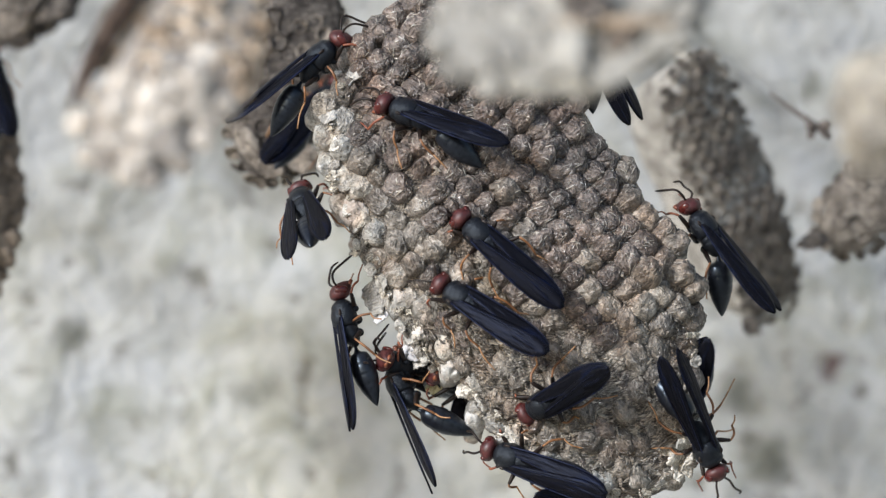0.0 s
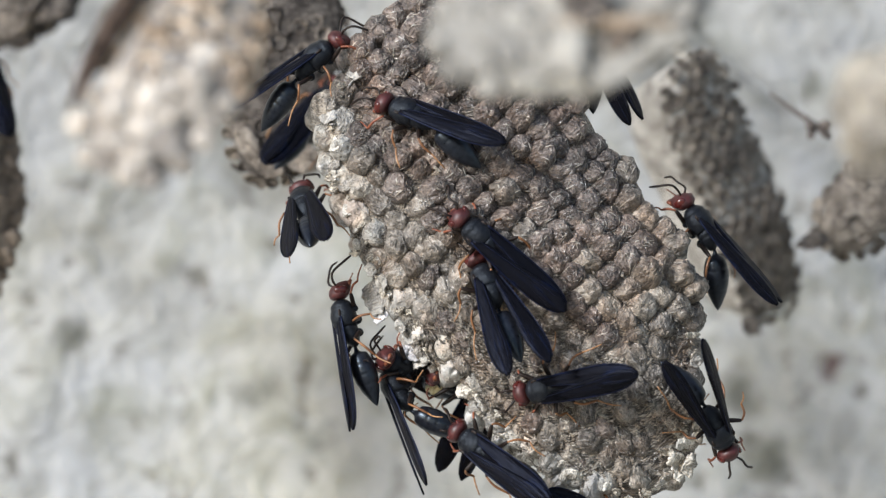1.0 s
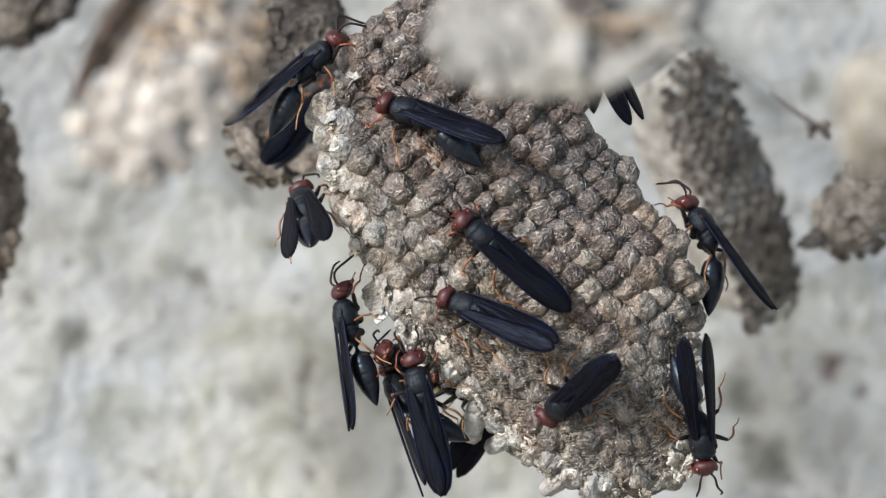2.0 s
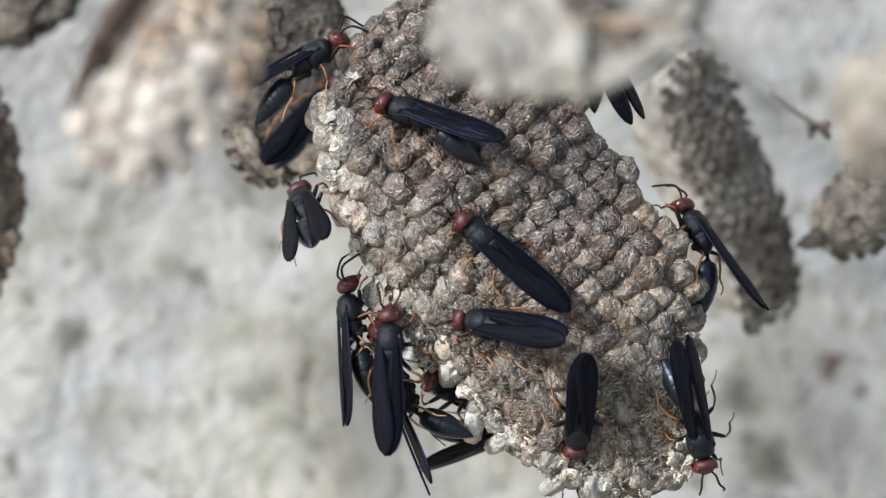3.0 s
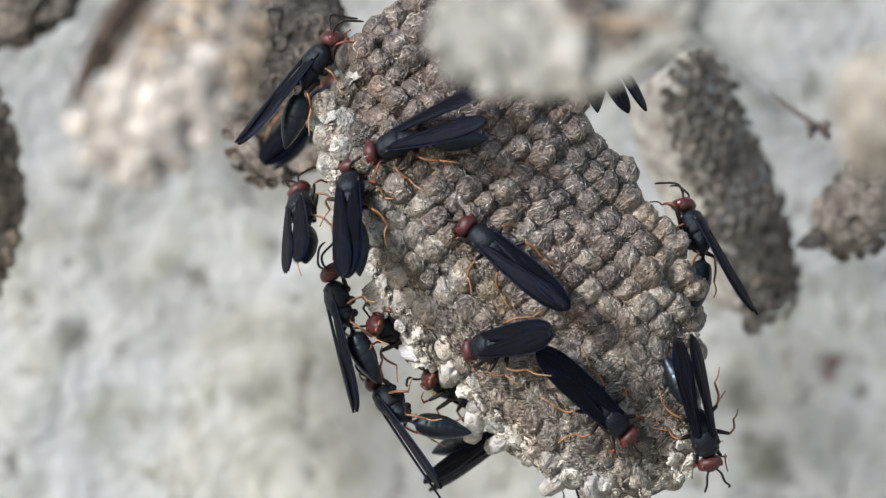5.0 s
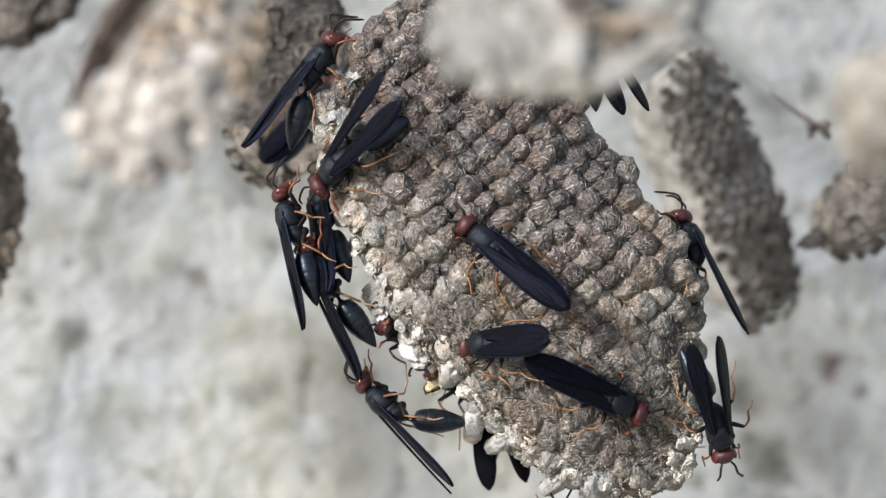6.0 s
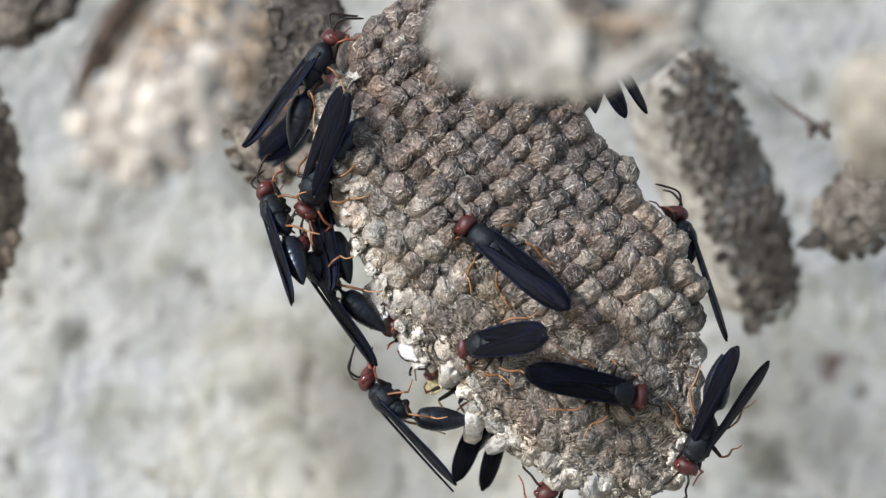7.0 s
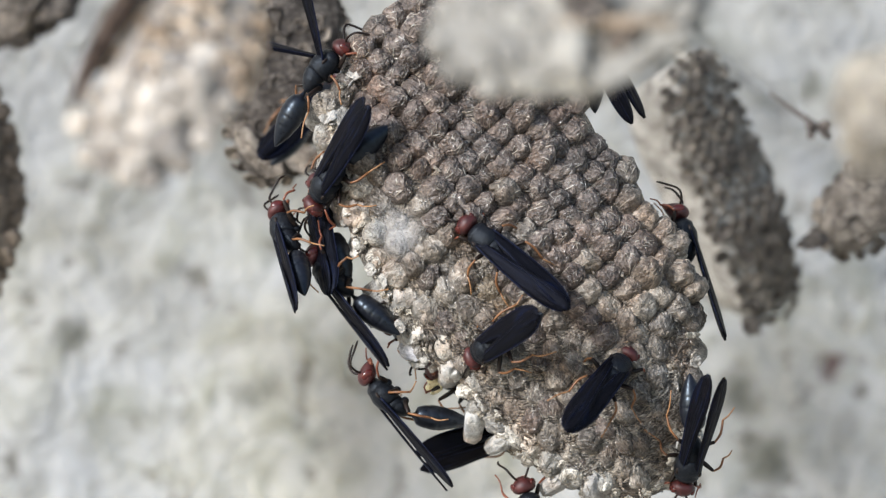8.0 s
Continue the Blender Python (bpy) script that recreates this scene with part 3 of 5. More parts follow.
def main_comb(label, centre, lobes, rise, thick, stalk, seed):
    """The large comb: rows of domed cells that lean up and to the right, pale tube walls along the open side."""
    rng = random.Random(seed)
    nest = thing("wasp_nest", label, "nest", place(*centre), "paper nests on the wall")
    grey, browner, bright = silk_caps(SILK_GREY, 12, 11), silk_caps(SILK_BROWN, 12, 21, 2.58, 2.8), silk_caps(SILK_LIGHT, 10, 24, 2.62, 2.4)
    ochre, pale, white = silk_caps(SILK_OCHRE, 5, 27, 2.6, 2.4), silk_caps(SILK_PALE, 8, 12, 2.6, 2.2), silk_caps(SILK_WHITE, 4, 13, 2.2, 2.0, 5.0, 1.3, 6)

    radius = functools.partial(lobe_radius, lobes)

    def depth(u, v):
        f = math.hypot(u, v) / radius(math.atan2(v, u))
        return rise * min(f, 1.15) ** 3 + 1.3 * noise.noise((u * 0.05 + seed, v * 0.05, 2)) + 0.5 * noise.noise((u * 0.16, v * 0.16, seed))

    bm = bmesh.new()
    sides, rings = 200, []
    for f, back, shrink in [(0.08, 0, 1), (0.25, 0, 1), (0.42, 0, 1), (0.58, 0, 1), (0.72, 0, 1), (0.84, 0, 1), (0.92, 0, 1), (0.98, 0.3, 1),
                            (1, 0.18, 1.0), (1, 0.45, 0.98), (1, 0.75, 0.93), (1, 1.0, 0.83), (1, 1.12, 0.5), (1, 1.15, 0.1)]:
        ring = []
        for k in range(sides):
            a = 2 * math.pi * k / sides
            r = (radius(a) - 1.5) * f * shrink
            u, v = r * math.cos(a), r * math.sin(a)
            y = depth(u, v) + 0.5 if f < 1 else depth(u / shrink * 0.98, v / shrink * 0.98) + 0.6 + back * thick
            if f == 1:
                w = 1 + 0.03 * noise.noise((u * 0.35, v * 0.35, y * 0.2)) + 0.03 * noise.noise((u * 1.2, v * 1.2, y * 0.6))
                u, v = u * w, v * w
            ring.append(bm.verts.new((u * MM, y * MM, v * MM)))
        rings.append(ring)
    bridge(bm, rings)
    bmesh.ops.recalc_face_normals(bm, faces=bm.faces)
    part("core", bm, PALE, nest, "weathered paper side walls")
    # the matted fibre between the cells
    bm = bmesh.new()
    mat_rings = []
    for n in range(1, 47):
        f, ring = n / 46, []
        for k in range(200):
            a = 2 * math.pi * k / 200
            r = (radius(a) - 0.8) * f
            u, v = r * math.cos(a), r * math.sin(a)
            low = min(1, max(0, (-10 - v) / 8))
            rag = 0.7 * noise.noise((u * 0.5, v * 0.5, 6)) + 0.4 * noise.noise((u * 1.1, v * 1.1, 2)) + 0.25 * noise.noise((u * 2.3, v * 2.3, 4))
            y = depth(u, v) - 1.4 - rag * (1 + 0.7 * low) + (2.2 * max(0, f - 0.93) / 0.07)
            ring.append(bm.verts.new((u * MM, y * MM, v * MM)))
        mat_rings.append(ring)
    bridge(bm, mat_rings, close_end=False)
    bmesh.ops.recalc_face_normals(bm, faces=bm.faces)
    part("face", bm, FIBRE, nest, "matted grey fibre between the cells")

    def cell(u, v, out, axis, meshes, size=1.0, tall=1.0):
        z = axis.normalized()
        x = Vector((0.62, 0, -0.78))
        x = (x - z * x.dot(z)).normalized()
        m = Matrix((x, z.cross(x), z)).transposed().to_4x4()
        m.translation = Vector((u, depth(u, v) - out, v)) * MM
        over = m.to_3x3().inverted() @ Vector((0.72, 0, 0.6)) * rng.uniform(0.6, 0.95)
        m = m @ Matrix(((1, 0, over.x, 0), (0, 1, over.y, 0), (0, 0, 1, 0), (0, 0, 0, 1)))
        stretch = Matrix.Diagonal((size * rng.uniform(1.0, 1.25), size * rng.uniform(0.9, 1.05), tall * rng.uniform(0.85, 1.35), 1))
        piece("cell", rng.choice(meshes), nest, m @ stretch @ pose(0, 0, 0, rng.uniform(-9, 9), rng.uniform(-9, 9), rng.gauss(0, 55)))

    for i in range(-14, 15):
        for j in range(-22, 23):
            if (i + j) % 2:
                continue
            u = 9.6 + 3.08 * i + rng.uniform(-0.35, 0.35) + 1.1 * noise.noise((i * 0.3, j * 0.2, 4))
            v = 14.4 + 2.54 * j + rng.uniform(-0.35, 0.35) + 1.1 * noise.noise((i * 0.3, j * 0.2, 8))
            a = math.atan2(v, u) % (2 * math.pi)
            gap = radius(a) - math.hypot(u, v)
            if gap < (1.3 if math.cos(a) > 0.2 else 1.0):
                continue
            e = 0.8
            face = Vector((depth(u + e, v) - depth(u - e, v), -2 * e, depth(u, v + e) - depth(u, v - e))).normalized()
            axis = face * 0.75 + Vector((0.14, -0.25, 0.1))
            open_side = 2.3 < a < 5.5 and v < 24
            # browner cells likelier at the top and middle, lighter ones lower right
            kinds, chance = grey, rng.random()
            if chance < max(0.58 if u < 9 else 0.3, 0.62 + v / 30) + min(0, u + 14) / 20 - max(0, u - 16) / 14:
                kinds = browner
            elif rng.random() < (0.55 if u > 11 and v < 8 else 0.45 if v < -26 else 0.16):
                kinds = bright
            if rng.random() < 0.6 * (1 - math.hypot(u + 3.0, v + 11.5) / 9.0):
                kinds = ochre
            if open_side and rng.random() < (12.0 - gap) / 6:
                kinds = pale if gap < 7.5 else bright
            if open_side and gap < 3.2:
                cell(u, v, rng.uniform(-1.6, -0.6), axis, white if rng.random() < 0.22 else kinds, 0.92, 0.8)
                continue
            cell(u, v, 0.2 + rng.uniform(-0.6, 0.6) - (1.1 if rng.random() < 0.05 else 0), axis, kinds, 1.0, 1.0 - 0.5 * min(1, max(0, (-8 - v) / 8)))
    # chewed flakes and shreds matted over the lower cells
    bm = bmesh.new()
    for _ in range(2600):
        a, f = rng.uniform(0, 2 * math.pi), rng.random() ** 0.5
        u, v = (radius(a) - 1.2) * f * math.cos(a), (radius(a) - 1.2) * f * math.sin(a)
        if rng.random() > min(1, max(0.06, (-4 - v) / 10)):
            continue
        way = radians(rng.gauss(-55, 38))
        along = Vector((math.cos(way), rng.uniform(-0.45, 0.2), math.sin(way))).normalized()
        side = along.cross(Vector((rng.uniform(-0.7, 0.7), -1, rng.uniform(-0.7, 0.7)))).normalized()
        out = side.cross(along)
        long, half = rng.uniform(0.5, 1.25), rng.uniform(0.12, 0.36)
        mid = Vector((u, depth(u, v) - 1.25 - rng.uniform(0, 0.8), v))
        rows = []
        for n in range(4):
            g = n / 3 * 2 - 1
            p = mid + along * g * long + out * 0.3 * (1 - g * g) * rng.uniform(0.5, 1.5)
            w = side * half * (1.0 if 0 < n < 3 else 0.45) * rng.uniform(0.7, 1.2)
            rows.append([bm.verts.new((p + w) * MM), bm.verts.new((p + out * half * 0.45) * MM), bm.verts.new((p - w) * MM)])
        for one, two in zip(rows, rows[1:]):
            bm.faces.new((one[0], one[1], two[1], two[0]))
            bm.faces.new((one[1], one[2], two[2], two[1]))
    tagged(part("flake_litter", bm, FLAKE, nest, "chewed grey flakes of paper"), kind="stuff")
    # freshly spun white cells along the open side
    for u, v, size in ((-23.0, -4.6, 0.95), (-19.9, -10.0, 1.25), (-28.6, 5.4, 1.1), (-17.3, -16.2, 0.85), (-11.5, -22.5, 1.05), (-7.3, -31.0, 0.95), (-2.6, -35.4, 0.8), (7.4, -42.2, 0.9), (13.5, -43.2, 0.85)):
        cell(u, v, 0.5, Vector((-0.1, -1, 0.12)), white, size * 0.92)
    line = bent(stalk, 14)
    part("stalk", limb(bmesh.new(), line, [1.6 * (1 + 0.5 * abs(k - 6.5) / 6.5) for k in range(14)], 10), PALE, nest, "grey paper stalk")
    return nest


main_nest = main_comb("large grey-brown paper comb with domed capped cells", (13.1, -3, 1.1), MAIN_LOBES, 6.5, 13.0, ((-8, 14, 34), (-10, 80, 62), (-6, 216, 80)), 1)
# nests round it
far_nest = comb("dark brown weathered paper comb hanging behind", (59.8, 88, 12.0), (0, 0.3, 0, 0, 0.3, 0.3, 0.2), 2.65, 3.0, 18.0, OPEN_TAUPE, OPEN_TAUPE, PALE, 17, turn=(0, 0, 34),
     oval=(28.6, 9.4, 115, 3.4), stalk=((-8, 6, 22), (-14, 50, 36), (-20, 126, 66)), seed=2, side_ring=False, sink=1.0)
tan_nest = comb("sunlit tan paper comb close to the lens", (-38.2, -145, 27.4), (0, 0, 0, 0, -0.5, 0.4, -0.3), 4.35, 3.6, 8.0, BONE_CAPS, BONE_CAPS, BONE, 24, turn=(-26, 0, 2),
     oval=(19.6, 10.2, 61, 2.6), stalk=((0, 12, 12), (-30, 105, 70), (-80, 383, 120)), seed=3, rim_side=lambda a: 3.4 < a < 5.6, rim_width=9, side_ring=False, sink=1.2, old=OPEN_TAN)
# the sun reaches this comb; its shade is put into the dark paper colours
shaded_nest = comb("dark grey-brown paper comb behind, coloured as if in shade", (-30.2, 50, 34.2), (0, 0.3, 0.3, 0, 0.4), 2.9, 4.0, 12.0, OPEN_DARK + OPEN_TAUPE[:3], OPEN_TAUPE, DARK, 10,
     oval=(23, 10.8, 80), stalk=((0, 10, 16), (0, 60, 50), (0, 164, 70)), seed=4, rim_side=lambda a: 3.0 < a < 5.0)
pale_nest = comb("pale torn paper comb close to the lens", (17.3, -160, 33.0), (0, 0, 0.4, 0.5, 0.3, -0.6, 0.6, 0.3, 0.5), 3.8, 1.5, 11.2, CREAM_CAPS, CREAM_CAPS, CREAM, 15, turn=(-22, 0, -10),
     oval=(18.9, 11.7, 13), stalk=((0, 12, 8), (0, 110, 75), (0, 420, 130)), seed=5, side_ring=False)
comb("pale tan paper comb close to the lens", (59.2, -180, 18.6), (0, 0.2), 3.5, 3.6, 11.0, BUFF_CAPS, BUFF_CAPS, BUFF, 0,
     oval=(8.2, 5.7, 90), stalk=((2, 10, 4), (34, 120, 34), (68, 418, 64)), seed=6)
grey_nest = comb("small grey weathered paper comb", (81.5, 74, 7.6), (0, 0.3, 0.2, 0.4, 0.3, 0.5), 3.1, 4.0, 10.0, OPEN_TAUPE, OPEN_TAUPE, TAUPE, 0,
     oval=(10.6, 8, 60), stalk=((4, 8, 2), (20, 50, 10), (40, 140, 20)), seed=7)
comb("brown paper comb seen from its edge", (-93.6, 78, 13.4), (0, 0.3), 3.4, 6.0, 12.0, UMBER_CAPS, UMBER_CAPS, UMBER, 0,
     oval=(23.3, 9.5, 93), stalk=((-4, 8, 2), (-30, 50, 20), (-50, 136, 40)), seed=8)
scrap_nest = comb("torn grey scrap of paper comb", (-84.2, 110, 50.0), (0, 0.4, 0, 0.5, 0.7, 0.6), 3.4, 4.0, 8.0, OPEN_TAUPE, DARK_CAPS, TAUPE, 0,
     oval=(10.1, 6.7, 40), stalk=((-3, 8, 2), (-22, 44, 24), (-36, 104, 44)), seed=9)


# a dark folded edge along the tan comb
part("edge", limb(bmesh.new(), bent([(-3.1, 1.5, 16.8), (-7.6, 1.5, 9), (-11.6, 1.5, 0.9), (-14.4, 2, -6.7)], 12), [1.5, 1.7, 1.8, 1.8, 1.8, 1.8, 1.7, 1.6, 1.4, 1.2, 1.0, 0.5], 9), SEPIA, tan_nest, "dark brown folded edge")
# torn paper of new cells along the open side, and crumpled white silk below it
rim_rng = random.Random(41)
for k in range(190):
    a = 2.25 + 3.3 * (k + rim_rng.uniform(-0.3, 0.3)) / 190
    r = lobe_radius(MAIN_LOBES, a) - rim_rng.uniform(0.4, 4.0)
    size = rim_rng.uniform(0.6, 1.6)
    flap(main_nest, (PALE, LIGHT, WHITE, PALE, LIGHT)[k % 5], r * math.cos(a), rim_rng.uniform(2.0, 6.5), r * math.sin(a), (math.cos(a), -0.9, math.sin(a) + 0.3), size, size * rim_rng.uniform(0.7, 1.5), 47 * k, k)
for x, z, wide, high, kind in ((-25.6, -9.6, 2.6, 3.4, WHITE), (-24.2, -12.0, 2.4, 1.6, LILAC), (-19.0, -19.0, 2.6, 2.0, LILAC), (-17.4, -21.0, 2.2, 1.4, WHITE), (-14.8, -25.2, 2.0, 1.7, STRAW), (-33.6, 24.5, 1.3, 3.4, WHITE), (-33.9, 19.0, 1.2, 3.6, WHITE)):
    flap(main_nest, kind, x, 12.0 if kind is STRAW else 7.0, z, (-0.6, -0.8, 0.1), wide, high, 20 * x, int(9 - x))
for k, edge_at in enumerate(bent([(21.5, 3, 16.5), (26.5, 3, 8), (31, 3, -3), (33.2, 3, -15), (33, 3, -28), (30, 3, -37)], 30)):
    if edge_at[2] > 1:
        continue
    flap(main_nest, (LIGHT, PAPER, PALE)[k % 3], edge_at[0] - 1.9 + 0.3 * math.sin(k * 2.3), 2.0 + (k * 1.7) % 3, edge_at[2], (0.6, -0.8, 0.2 + 0.3 * math.sin(k)), 0.55 + 0.25 * (k % 3), 1.0 + 0.35 * (k % 4), 55 * k, 70 + k)
for k, (nest, paper_kind, x, y, z, wide, high) in enumerate((
        (scrap_nest, TAUPE, -2, -3.5, 1, 5, 4), (scrap_nest, DARK, 5, -3, -1, 4, 2.6), (scrap_nest, TAUPE, -3, -3.5, -4, 4, 2.4), (scrap_nest, DARK, 2, -3.5, 5, 5, 3),
        (pale_nest, CREAM, 0.9, -2.4, -5.6, 5.6, 2.4),
        (pale_nest, DARK, 1.9, -2.3, 1.6, 5.6, 2.7), (pale_nest, UMBER, 7.6, -2.0, -5.0, 1.9, 2.2), (pale_nest, TAN, 6.6, -2.9, -2.6, 9, 0.9), (pale_nest, CREAM, 7.3, -1.6, -8.6, 5.0, 3.2),
        (pale_nest, CREAM, 14.5, -2.6, -4.4, 3.4, 2.8), (pale_nest, CREAM, 12.6, -2.9, 1.2, 2.8, 2.4), (pale_nest, CREAM, 15.6, -2.2, -1.0, 2.0, 2.2),
        (shaded_nest, TAUPE, -7, -1, -14, 3.5, 2.2), (shaded_nest, TAUPE, -3, -2, -18, 3.5, 2.2), (shaded_nest, TAUPE, 3.5, 0, -17, 3.5, 2.6),
        (grey_nest, DARK, -9.5, -1, -6, 3.2, 1.5), (far_nest, TAUPE, 3, 1.5, -27, 2.0, 2.4))):
    flap(nest, paper_kind, x, y, z, (-0.15, -1, 0.2), wide, high, 25 * k, 30 + k)

# ---- wasps ----
def wing_mesh(bm, side):
    """A folded wing from its root back along -x: a thin cambered blade with a thick front edge."""
    n, across, length = 20, 5, 20.6
    tops, unders = [], []
    for i in range(n + 1):
        s = i / n
        w = (0.6 + 1.35 * min(1, s * 1.5) ** 0.8) * (1 - max(0, (s - 0.68) / 0.322) ** 2.4) ** 0.6 + 0.03
        row, low = [], []
        for j in range(across + 1):
            q = j / across * 2 - 1
            y = side * (q * w + 0.1 + 0.4 * math.sin(s * 2.6) + 0.5 * max(0, s - 0.7))
            z = 0.28 * (1 - q * q) * (1 - 0.5 * s) + 0.09 * math.cos(q * 9) - 0.35 * s * s
            row.append(bm.verts.new((-s * length * MM, y * MM, z * MM)))
            low.append(bm.verts.new((-s * length * MM, y * MM, (z - 0.13) * MM)))
        tops.append(row)
        unders.append(low)
    for i in range(n):
        for j in range(across):
            bm.faces.new((tops[i][j], tops[i][j + 1], tops[i + 1][j + 1], tops[i + 1][j]))
            bm.faces.new((unders[i][j], unders[i + 1][j], unders[i + 1][j + 1], unders[i][j + 1]))
        for j in (0, across):
            bm.faces.new((tops[i][j], tops[i + 1][j], unders[i + 1][j], unders[i][j]))
    for i in (0, n):
        for j in range(across):
            bm.faces.new((tops[i][j], unders[i][j], unders[i][j + 1], tops[i][j + 1]))
    edge = [Vector(tops[i][across].co) / MM for i in range(n)]
    fold = [Vector(tops[i][1].co) / MM for i in range(n - 2)]
    bmesh.ops.recalc_face_normals(bm, faces=bm.faces)
    return bm, edge, fold


def wing_at(side, spread, lift, twist=12):
    """A wing's pose on the thorax: spread to its side, lift over the back and twist about its length, in degrees."""
    return pose(1.6 * MM, side * 1.35 * MM, (1.75 + (0.2 if side > 0 else 0)) * MM) @ pose(0, 0, 0, 0, lift, -side * spread) @ pose(0, 0, 0, side * -twist)


def wasp(label, droop=14, swing=0, seed=1, legs=1.0):
    """A black paper wasp, 25 mm long: x is forward, z is up from its back."""
    rng = random.Random(seed)
    w = thing("paper_wasp", label, "wasp", Matrix(), "wasps on the comb")
    part("thorax", body_of(bmesh.new(), [(4.5, 0.3, 0.40, 0.43), (4.35, 0.3, 1.13, 1.03), (3.9, 0.35, 1.81, 1.57), (3.4, 0.4, 2.20, 1.89), (3.1, 0.4, 2.26, 1.94), (2.95, 0.38, 2.20, 1.92),
                                         (2.4, 0.35, 2.43, 2.16), (1.5, 0.35, 2.54, 2.38), (0.6, 0.3, 2.49, 2.38), (-0.1, 0.25, 2.32, 2.21), (-0.5, 0.2, 2.15, 2.05)], 18), VELVET, w, "black hairy thorax")
    part("scutellum", body_of(bmesh.new(), [(-0.2, 0.3, 1.36, 1.73), (-0.5, 0.3, 2.03, 2.00), (-1.3, 0.25, 2.09, 2.00), (-1.6, 0.2, 1.92, 1.78), (-1.75, 0.15, 1.98, 1.84), (-2.3, 0.05, 1.98, 1.73),
                                            (-3.2, -0.25, 1.58, 1.35), (-3.9, -0.5, 0.96, 0.86), (-4.3, -0.6, 0.34, 0.32)], 16), VELVET, w)
    head = part("head", body_of(bmesh.new(), [(4.50, 0.35, 0.5, 0.5), (4.62, 0.35, 1.45, 1.2), (5.05, 0.3, 2.0, 1.7), (5.70, 0.15, 2.2, 1.95), (6.35, -0.1, 2.0, 2.0), (6.95, -0.4, 1.5, 1.85),
                                              (7.35, -0.8, 1.0, 1.45), (7.62, -1.1, 0.6, 1.0), (7.72, -1.2, 0.2, 0.35)], 18), RED, w, "dark red head")
    for s in (1, -1):
        eye = bmesh.new()
        bmesh.ops.create_uvsphere(eye, u_segments=12, v_segments=8, radius=1.0 * MM)
        bmesh.ops.transform(eye, matrix=pose(5.95 * MM, s * 1.78 * MM, 0.35 * MM, s * 12, 0, s * 14) @ Matrix.Diagonal((0.85, 0.5, 1.25, 1)), verts=eye.verts)
        part("eye", eye, EYE_RED, head, "glossy maroon eye")
        for x, z, size in ((2.4, -1.5, 0.75), (0.3, -1.65, 0.85), (-2.0, -1.45, 0.8)):
            hip = bmesh.new()
            bmesh.ops.create_uvsphere(hip, u_segments=10, v_segments=7, radius=size * MM)
            bmesh.ops.transform(hip, matrix=pose(x * MM, s * 1.05 * MM, z * MM) @ Matrix.Diagonal((1, 0.8, 1.1, 1)), verts=hip.verts)
            part("hip", hip, VELVET, w)
        plate = bmesh.new()
        bmesh.ops.create_uvsphere(plate, u_segments=10, v_segments=7, radius=0.62 * MM)
        bmesh.ops.transform(plate, matrix=pose(1.9 * MM, s * 1.85 * MM, 1.45 * MM, s * 40) @ Matrix.Diagonal((1.2, 1, 0.5, 1)), verts=plate.verts)
        part("wing_plate", plate, BROWN, w, "dark brown plate over the wing root")
        part("mandible", limb(bmesh.new(), [(6.7, s * 0.95, -1.5), (7.5, s * 0.75, -2.1), (7.8, s * 0.15, -2.4)], [0.42, 0.36, 0.12], 6), RUST, head, "rust-coloured jaw")
        j = [rng.uniform(-0.8, 0.8) for _ in range(4)]
        line = bent([(6.7, s * 0.45, 0.4), (7.8, s * 1.3, 1.3), (9.5, s * (2.0 + j[0]), 0.9 + j[1]), (10.9, s * (2.3 + j[2]), -0.6 + j[3]), (11.6, s * (2.2 + j[2]), -1.9 + j[3])], 14)
        part("antenna", limb(bmesh.new(), line, [0.19, 0.19, 0.2] + [0.22] * 8 + [0.21, 0.18, 0.1], 6), BROWN, w, "dark elbowed antenna")
    at = pose(-4.2 * MM, 0, -0.55 * MM, 0, -droop, swing)
    rings = [(0.2, 0, 0.28, 0.28), (-0.6, 0.05, 0.34, 0.34), (-1.1, 0.1, 0.7, 0.65)]
    for k in range(42):
        q = k / 41
        r = 2.35 * math.sin(math.pi * (0.16 + 0.84 * q) ** 0.82) ** 0.8 + 0.06
        r *= 1.0 - 0.035 * max(0.0, 1.0 - ((q * 5.2) % 1.0) / 0.3)
        rings.append((-1.5 - 9.8 * q, -0.25 * q * q, r, r * 0.93))
    part("abdomen", body_of(bmesh.new(), rings, 16), BLACK, w, "glossy blue-black banded abdomen", at)
    wings = []
    for s in (1, -1):
        film, edge, fold = wing_mesh(bmesh.new(), s)
        wings.append(part("wing", film, FILM, w, "folded smoky black wing"))
        part("vein", limb(bmesh.new(), edge, [0.18 - 0.11 * i / len(edge) for i in range(len(edge))], 6), VEIN, wings[-1], "glossy dark front vein")
        part("vein", limb(bmesh.new(), fold, [0.075 - 0.04 * i / len(fold) for i in range(len(fold))], 5), VEIN, wings[-1])
    stance = (((2.9, 1.3, -1.5), (4.9, 3.0, -0.4), (6.6, 3.9, -2.6), (8.9, 3.4, -3.9)),
              ((0.4, 1.5, -1.7), (0.9, 4.1, -0.1), (-0.6, 5.9, -2.6), (-1.6, 8.2, -3.9)),
              ((-2.0, 1.3, -1.5), (-4.2, 3.7, 0.2), (-7.2, 4.9, -2.3), (-10.2, 5.7, -3.9)))
